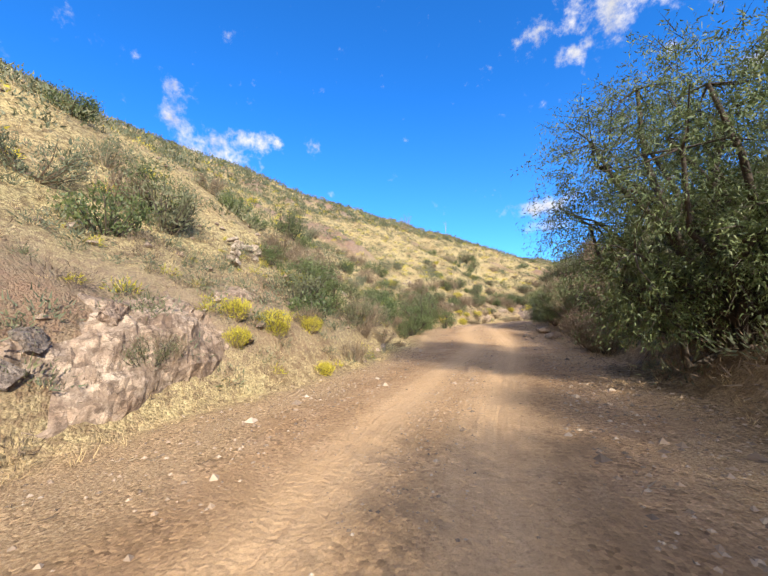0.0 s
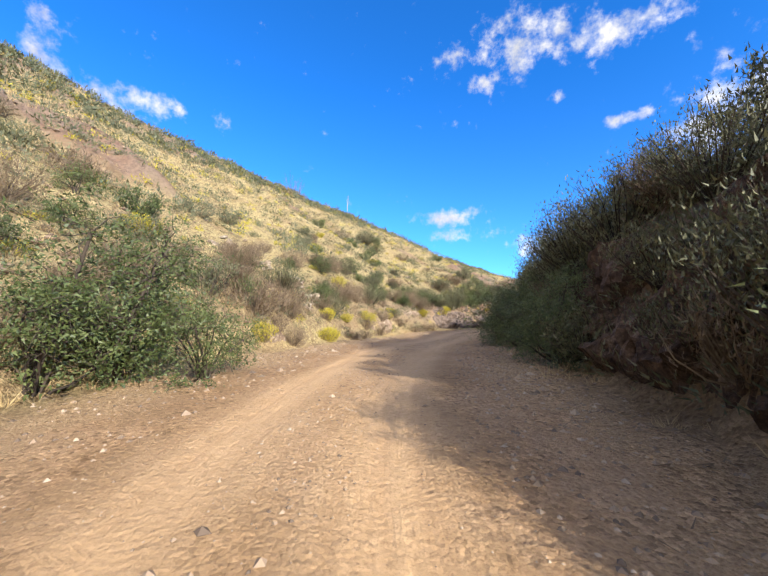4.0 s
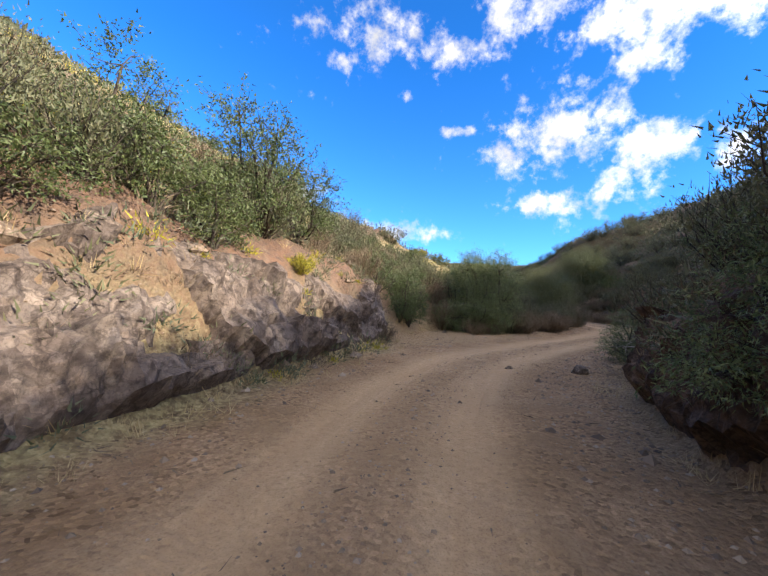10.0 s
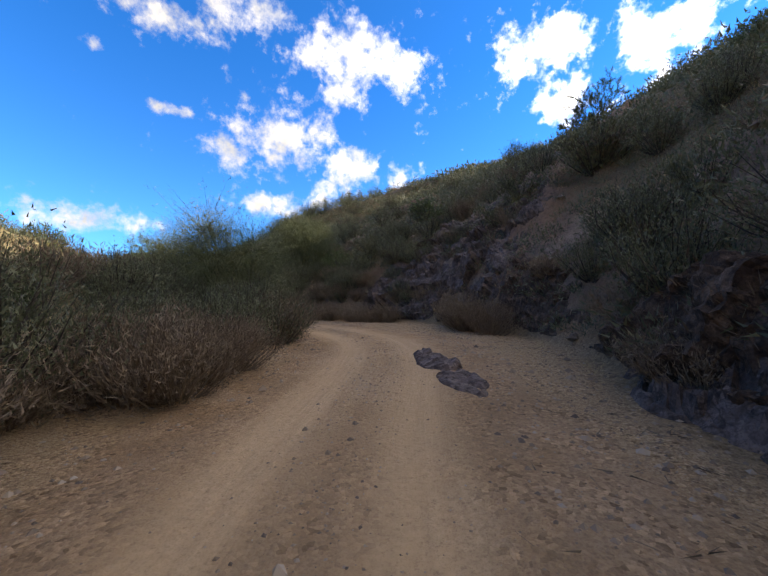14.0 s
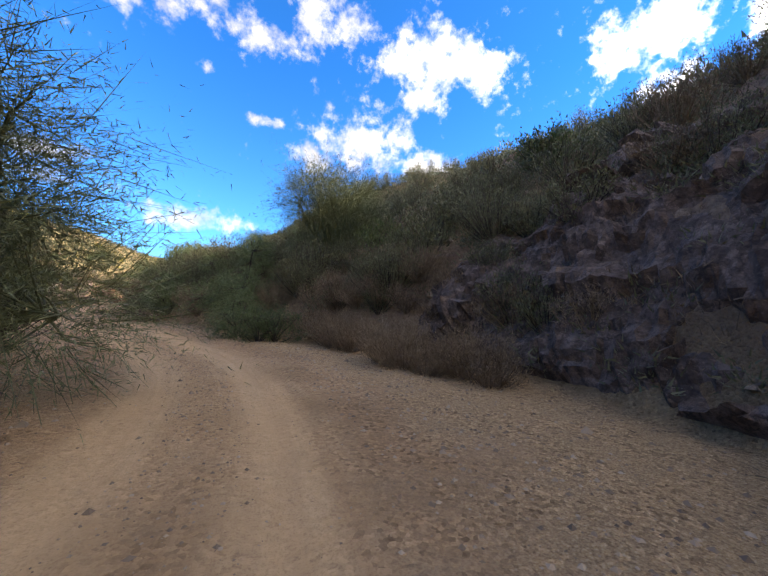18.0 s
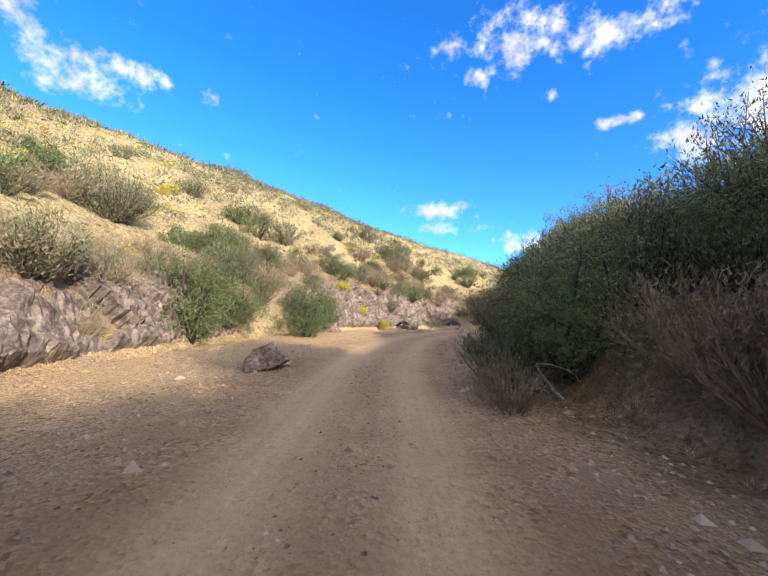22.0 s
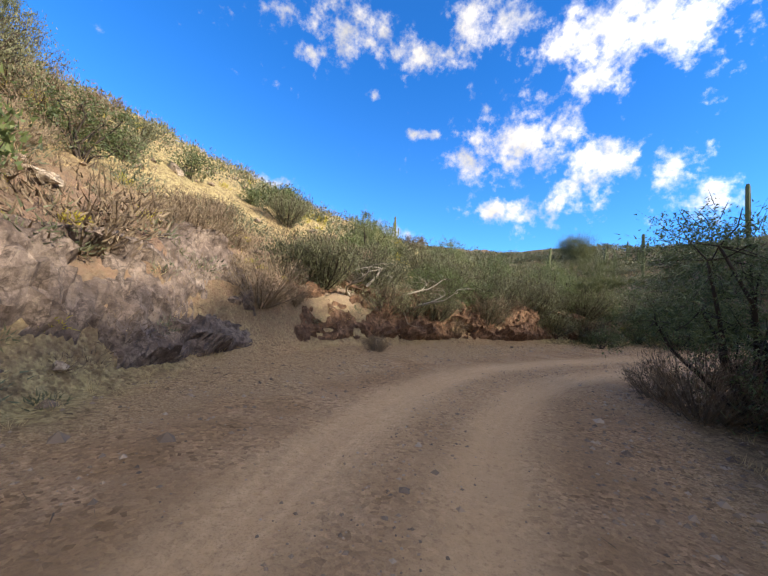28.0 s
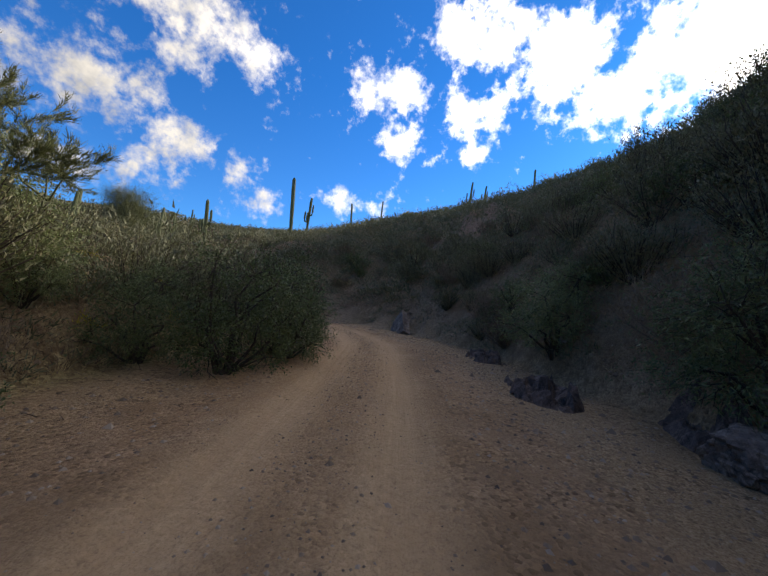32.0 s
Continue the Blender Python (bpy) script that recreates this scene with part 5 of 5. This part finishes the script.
for x, y, size, turn in ((-6.5, 17.1, 0.5, 20), (-7.6, 19.1, 0.5, 100), (-7.9, 17.4, 0.2, 10), (-7.3, 17.0, 0.14, 60), (-6.9, 19.9, 0.45, 160)):
    tagged(copy_thing(slab, stand(x, y, size, turn, -0.25 * size)), group="slabs on the verge")
for k, (x, y, tall) in enumerate(LEDGE):
    i = int(np.argmin(np.hypot(LINE[:, 0] - x, LINE[:, 1] - y)))
    rock_patch(x, y, 1.6 + 2.0 * tall, 0.7 + 0.8 * tall, math.atan2(AHEAD[i, 1], AHEAD[i, 0]) + RNG.uniform(-0.3, 0.3), 0.05 + 0.45 * max(0.0, tall - 0.15), 620 + 20 * k, STONE_DARK, "low jagged ledge of dark bedrock beside the track")
crags = [make_outcrop("rock_outcrop", 91, STONE_RED, "fractured reddish rock outcrop on the slope", 16), make_outcrop("rock_outcrop", 92, STONE_PALE, "pale weathered rock outcrop on the slope", 16)]
for k, (x, y, tall) in enumerate(ROCK_FACE):
    tagged(copy_thing(crags[k % 2], stand(x, y, min(0.9, tall * 0.55), RNG.uniform(0, 360), 0.25, (RNG.uniform(-15, 15), RNG.uniform(-15, 15)), (1.3, 1.2, 0.8))), group="rock outcrops")
for x, y, size in ((-22.4, 31.2, 0.55), (-23.6, 31.5, 0.6), (-21.4, 30.3, 0.4), (-25.6, 28.8, 0.7), (-24.6, 29.9, 0.5), (-14.0, 5.4, 0.7), (-12.2, 4.4, 0.5)):
    tagged(copy_thing(crags[1], stand(x, y, size, RNG.uniform(0, 360), 0.05, (0, 0), (1.1, 1.1, 1.2))), group="rock outcrops")
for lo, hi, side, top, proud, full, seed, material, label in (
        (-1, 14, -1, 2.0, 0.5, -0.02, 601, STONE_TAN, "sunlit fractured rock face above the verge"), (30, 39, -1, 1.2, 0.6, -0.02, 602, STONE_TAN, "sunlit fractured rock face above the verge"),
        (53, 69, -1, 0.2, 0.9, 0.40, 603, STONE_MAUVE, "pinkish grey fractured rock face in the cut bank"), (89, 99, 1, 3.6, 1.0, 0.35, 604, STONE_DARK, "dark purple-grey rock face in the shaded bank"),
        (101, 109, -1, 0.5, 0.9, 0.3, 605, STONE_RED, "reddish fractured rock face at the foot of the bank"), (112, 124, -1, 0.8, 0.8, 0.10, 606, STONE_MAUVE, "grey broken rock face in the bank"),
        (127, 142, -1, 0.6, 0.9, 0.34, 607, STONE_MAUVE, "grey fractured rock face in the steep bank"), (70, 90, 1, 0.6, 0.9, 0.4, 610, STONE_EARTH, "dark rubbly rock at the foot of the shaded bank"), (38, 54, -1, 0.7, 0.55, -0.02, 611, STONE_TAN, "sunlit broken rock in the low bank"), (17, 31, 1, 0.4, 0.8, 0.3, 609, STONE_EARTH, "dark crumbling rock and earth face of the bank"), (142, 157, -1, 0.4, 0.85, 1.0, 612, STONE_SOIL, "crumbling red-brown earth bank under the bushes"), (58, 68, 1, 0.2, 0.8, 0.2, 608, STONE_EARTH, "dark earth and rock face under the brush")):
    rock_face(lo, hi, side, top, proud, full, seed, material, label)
branches = [make_branch("dead_branch", 95, 2.2, "bleached dead branch lying at the foot of the bank"), make_branch("dead_branch", 96, 2.2, "bleached dead branch lying at the foot of the bank")]
for k, (x, y, tall) in enumerate(BRANCH):
    tagged(copy_thing(branches[k % 2], stand(x, y, 0.6 + 0.5 * tall, RNG.uniform(0, 360), 0.0, (0, -25 if tall > 0.5 else 0))), group="dead branches")

# ---- what grows all over the slopes ----
POOL = np.random.default_rng(100).uniform((-78, -4), (96, 236), (220000, 2))
POOL_Z, POOL_OFF, POOL_ROCK, POOL_S = land(POOL[:, 0], POOL[:, 1])
POOL_EDGE = np.where(POOL_OFF < 0, np.interp(POOL_S, [r[0] for r in WEST], [r[1] for r in WEST]), np.interp(POOL_S, [r[0] for r in EAST], [r[1] for r in EAST]))


def on_slopes(count, lo, hi, seed, west_share, near):
    """Random places at least lo metres past the flat and up to hi metres from the line, thicker close by."""
    rng = np.random.default_rng(seed)
    out = np.abs(POOL_OFF)
    chance = np.where((out > POOL_EDGE + lo) & (out < hi), np.clip(1 - (out - lo) / (hi - lo), 0.02, 1) ** near, 0)
    west = POOL_OFF < 0
    chance = np.where(west, chance * west_share / max(1e-9, chance[west].sum()), chance * (1 - west_share) / max(1e-9, chance[~west].sum()))
    pick = np.where(rng.uniform(size=len(out)) < chance * count)[0]
    return POOL[pick, 0], POOL[pick, 1], POOL_Z[pick], POOL_OFF[pick], POOL_ROCK[pick]


def slope_bushes():
    """The bushes close enough to count, on both slopes."""
    rng = np.random.default_rng(102)
    for west, count, lo, hi, seed, chances in ((1.0, 300, 0.8, 26, 101, (0.16, 0.20, 0.26, 0.28, 0.10)), (0.0, 150, 2.5, 20, 111, (0.56, 0.2, 0.06, 0.18, 0.0))):
        x, y, z, off, rock = on_slopes(count, lo, hi, seed, west, 1.3)
        for k in range(len(x)):
            thing, own = small[int(rng.choice(5, p=chances))][int(rng.integers(0, 2))]
            size = rng.uniform(0.7, 1.5) * (1.0 if west else 1.35)
            tagged(copy_thing(thing, pose(x[k], y[k], z[k] - 0.06, 0, 0, rng.uniform(0, 360)) @ Matrix.Diagonal((size * rng.uniform(0.9, 1.4), size * rng.uniform(0.9, 1.3), size, 1))), group="bushes on the slopes")


def slope_boulders():
    """Single weathered rocks sunk into the slopes."""
    rng = np.random.default_rng(302)
    kinds = [make_rock("slope_rock", 311 + k, (STONE_PALE, STONE_RED, STONE_GREY)[k], "weathered rock half sunk in the slope", 0.7, 16, 3) for k in range(3)]
    x, y, z, off, rock = on_slopes(110, 0.6, 30, 303, 0.72, 0.8)
    for k in range(len(x)):
        size = 0.16 + 0.45 * rng.uniform() ** 2
        copy = copy_thing(kinds[int(rng.integers(0, 3))], pose(x[k], y[k], z[k] - size * 0.1, rng.uniform(-20, 20), rng.uniform(-20, 20), rng.uniform(0, 360)) @ Matrix.Diagonal((size * rng.uniform(0.9, 1.6), size, size * rng.uniform(0.7, 1.3), 1)))
        tagged(copy, group="rocks on the slopes")
    put_away([(k, 0) for k in kinds])


def cover(count, lo, hi, seed, west, near, clumps, leaf_size, west_mix, east_mix, squat=1.0):
    """Low clumps of leaves for the bushes too many or too far off to count; squat makes the clumps smaller and closer."""
    x, y, z, off, rock = on_slopes(count, lo, hi, seed, west, near)
    rng = np.random.default_rng(seed + 1)
    tint = rng.uniform(size=len(x))
    kinds = ("green", LEAF_CREOSOTE), ("grey", LEAF_GREY), ("yellow", LEAF_YELLOW), ("withered", DRY_TWIGS)
    which = np.where(off < 0, np.searchsorted(west_mix, tint), np.searchsorted(east_mix, tint))
    for j, (word, material) in enumerate(kinds):
        pick = np.where(which == j)[0]
        if not len(pick):
            continue
        m, n = len(pick), clumps
        tall = (rng.uniform(0.35, 1.0, m) ** 1.2 * (0.75 if word == "yellow" else 1.25) * squat * np.where(off[pick] < 0, 1.0, 1.4))[:, None, None]
        d = rng.normal(size=(m, n, 3))
        d /= np.linalg.norm(d, axis=2)[..., None]
        d[..., 2] = np.abs(d[..., 2])
        base = np.stack([x[pick], y[pick], z[pick] - 0.05], 1)[:, None]
        at = (base + d * rng.uniform(0.25, 1.0, (m, n, 1)) * tall * np.array([0.85, 0.85, 0.8])).reshape(-1, 3)
        ways = d.reshape(-1, 3) + rng.normal(size=(m * n, 3)) * 0.6 + np.array([0, 0, 0.4])
        long = leaf_size * rng.uniform(0.6, 1.4, m * n) * np.repeat(0.5 + 0.6 * tall.ravel() / squat, n)
        heap = Heap()
        blades(heap, rng, at, ways, long, long * (0.10 if word == "withered" else 0.17 if squat < 1 else 0.34))
        name = word + "_brush" + ("_far" if lo > 20 else "_uphill" if lo > 5 else "")
        tagged(new(name, heap.mesh(name, material)), "scattered low " + word + " desert brush over the slopes", "bushes", kind="stuff")


def grass():
    rng = np.random.default_rng(106)
    heap = Heap()
    for count, lo, hi, west, near, size, n, wide in ((42000, -0.5, 28, 0.84, 0.8, 0.75, 15, 0.003), (26000, 18, 85, 0.8, 0.6, 1.5, 7, 0.03)):
        x, y, z, off, rock = on_slopes(count, lo, hi, 105 + n, west, near)
        keep = (rough(x, y, 7.0, 2, 41) + rng.uniform(-0.25, 0.25, len(x)) > -0.13) & ((rock < 0.7) | (rng.uniform(size=len(x)) < 0.45))
        x, y, z = x[keep], y[keep], z[keep]
        tall = rng.uniform(0.16, 0.5, len(x)) * size
        roots = np.repeat(np.stack([x, y, z - 0.02], 1), n, axis=0)
        roots[:, :2] += rng.normal(size=(len(roots), 2)) * 0.07 * size
        ways = rng.normal(size=(len(roots), 3)) * 0.4 + np.array([0, 0, 1.0])
        long = np.repeat(tall, n) * rng.uniform(0.6, 1.2, len(roots))
        blades(heap, rng, roots, ways, long, wide + long * 0.016, 0.12)
    tagged(new("dry_grass", heap.mesh("dry_grass", STRAW)), "tufts of dry yellow grass over slopes and verges", "grass", kind="stuff")


def loose_stones(name, count, lo, hi, seed, west, near, sizes, material, label):
    """Stones strewn over the slopes, each with its own broken shape."""
    x, y, z, off, rock = on_slopes(count, lo, hi, seed, west, near)
    rng = np.random.default_rng(seed)
    shape = np.array([(1, 0, 0), (0.3, 0.9, 0.1), (-0.8, 0.5, 0), (-0.7, -0.6, 0.1), (0.3, -1, 0), (0.3, 0.1, 0.75), (-0.3, -0.1, 0.8), (0, 0, -0.6)])
    faces = np.array([(0, 1, 5), (1, 2, 6), (1, 6, 5), (2, 3, 6), (3, 4, 6), (4, 5, 6), (4, 0, 5), (1, 0, 7), (2, 1, 7), (3, 2, 7), (4, 3, 7), (0, 4, 7)])
    m = len(x)
    size = sizes[0] + (sizes[1] - sizes[0]) * rng.uniform(0, 1, m) ** 3
    v = shape[None] * rng.uniform(0.7, 1.25, (m, 8, 3)) * size[:, None, None]
    turn = rng.uniform(0, 6.28, m)
    c, s = np.cos(turn)[:, None], np.sin(turn)[:, None]
    v = np.stack([v[..., 0] * c - v[..., 1] * s, v[..., 0] * s + v[..., 1] * c, v[..., 2]], -1) + np.stack([x, y, z + size * 0.1], 1)[:, None]
    tagged(new(name, solid(name, v.reshape(-1, 3), (), (faces[None] + np.arange(m)[:, None, None] * 8).reshape(-1, 3), material)), label, "stones", kind="stuff")


def pebbles():
    rng = np.random.default_rng(107)
    count = 84000
    at = rng.integers(30, len(LINE) - 20, count)
    band = rng.choice(3, count, p=[0.5, 0.27, 0.23])
    out = rng.normal(size=count) * np.array([1.5, 1.5, 0.34])[band] + np.array([2.3, -3.0, -0.55])[band]
    along = rng.uniform(0, 0.8, count)
    x = LINE[at, 0] + AHEAD[at, 1] * out + AHEAD[at, 0] * along
    y = LINE[at, 1] - AHEAD[at, 0] * out + AHEAD[at, 1] * along
    z = land(x, y)[0]
    size = 0.009 + 0.026 * rng.uniform(0, 1, count) ** 2 * np.where(rng.uniform(size=count) > 0.96, 3.0, 1)
    size = size * np.where(band == 2, 0.75, np.where(np.abs(out + 0.5) < 1.6, 0.5, 1.3))
    shape = np.array([(1, 0, 0), (0, 1, 0), (-1, 0, 0), (0, -1, 0), (0, 0, 0.7), (0, 0, -0.5)], float)
    v = shape[None] * rng.uniform(0.6, 1.2, (count, 6, 1)) * size[:, None, None]
    turn = rng.uniform(0, 6.28, count)
    c, s = np.cos(turn)[:, None], np.sin(turn)[:, None]
    v = np.stack([v[..., 0] * c - v[..., 1] * s, v[..., 0] * s + v[..., 1] * c, v[..., 2]], -1) + np.stack([x, y, z], 1)[:, None]
    t = np.array([(0, 1, 4), (1, 2, 4), (2, 3, 4), (3, 0, 4), (1, 0, 5), (2, 1, 5), (3, 2, 5), (0, 3, 5)])
    tris = (t[None] + np.arange(count)[:, None, None] * 6).reshape(-1, 3)
    tagged(new("gravel", solid("gravel", v.reshape(-1, 3), (), tris, GRAVEL)), "loose gravel and pebbles on the dirt track", "gravel", kind="stuff")


def thicket(places, seed):
    """Brush too far off to count: leafy clumps at the given places, joined."""
    rng = np.random.default_rng(seed)
    p = np.array(places)
    z = land(p[:, 0], p[:, 1])[0]
    heap, n = Heap(), 420
    d = rng.normal(size=(len(p), n, 3))
    d /= np.linalg.norm(d, axis=2)[..., None]
    d[..., 2] = np.abs(d[..., 2])
    tall = p[:, 2][:, None, None]
    at = np.stack([p[:, 0], p[:, 1], z - 0.05], 1)[:, None] + d * rng.uniform(0.3, 1.0, (len(p), n, 1)) * tall * np.array([0.75, 0.75, 0.9])
    ways = d + rng.normal(size=d.shape) * 0.6 + np.array([0, 0, 0.4])
    long = rng.uniform(0.12, 0.34, len(p) * n)
    blades(heap, rng, at.reshape(-1, 3), ways.reshape(-1, 3), long, long * 0.26)
    tagged(new("distant_brush", heap.mesh("distant_brush", LEAF_CREOSOTE)), "olive brush thick over the far shaded slopes", "bushes", kind="stuff")


def litter():
    """Fallen twigs and dry leaves along both verges."""
    rng = np.random.default_rng(108)
    count = 26000
    at = rng.integers(40, len(LINE) - 30, count)
    side = rng.choice([-1, 1], count, p=[0.4, 0.6])
    edge = np.where(side < 0, SHAPE[at, 0], SHAPE[at, 4])
    out = side * (edge + rng.normal(size=count) * 0.9 - 0.2)
    x, y = LINE[at, 0] + AHEAD[at, 1] * out, LINE[at, 1] - AHEAD[at, 0] * out
    clump = rough(x, y, 1.6, 3, 61) + rng.uniform(-0.2, 0.2, count) > 0.0
    x, y = x[clump], y[clump]
    z = land(x, y)[0]
    n = len(x)
    turn = rng.uniform(0, 6.28, n)
    ways = np.stack([np.cos(turn), np.sin(turn), rng.uniform(-0.05, 0.35, n)], 1)
    heap = Heap()
    blades(heap, rng, np.stack([x, y, z + 0.012], 1), ways, rng.uniform(0.04, 0.26, n), rng.uniform(0.006, 0.02, n))
    tagged(new("fallen_twigs", heap.mesh("fallen_twigs", DRY_TWIGS)), "fallen dry twigs and leaves along the verges", "twigs", kind="stuff")


slope_bushes()
litter()
end_rng = np.random.default_rng(530)
far_end = [(x, y, h) for x, y, h in zip(end_rng.uniform(-8, 34, 230), end_rng.uniform(146, 182, 230), end_rng.uniform(0.9, 2.4, 230))]
hill_x, hill_y = end_rng.uniform(20, 92, 420), end_rng.uniform(120, 215, 420)
far_end += list(zip(hill_x, hill_y, end_rng.uniform(1.2, 2.6, 420)))
off_end = land([p[0] for p in far_end], [p[1] for p in far_end])[1]
thicket([p for p, off in zip(far_end, off_end) if abs(off) > 5], 531)
cover(9000, 0.2, 11, 201, 0.5, 0.2, 105, 0.14, (0.22, 0.44, 0.54, 1.0), (0.42, 0.54, 0.54, 1.0), 0.6)
cover(15000, 7, 46, 206, 0.46, 0.3, 56, 0.21, (0.36, 0.66, 0.78, 1.0), (0.66, 0.84, 0.84, 1.0))
slope_boulders()
cover(19000, 30, 110, 211, 0.5, 0.5, 28, 0.45, (0.34, 0.72, 0.80, 1.0), (0.60, 0.82, 0.82, 1.0))
grass()
loose_stones("slope_stones", 7000, 0.1, 40, 301, 0.6, 1.2, (0.025, 0.22), STONE_TAN, "broken stones scattered over the slopes")
pebbles()
for kinds in (mesquites, [airy], paloverdes, creosotes, greens, yellows, browns, saguaros, ocotillos, scrubs, *small):
    put_away(kinds)
put_away([(b, 0) for b in boulders + crags + branches + [slab]])
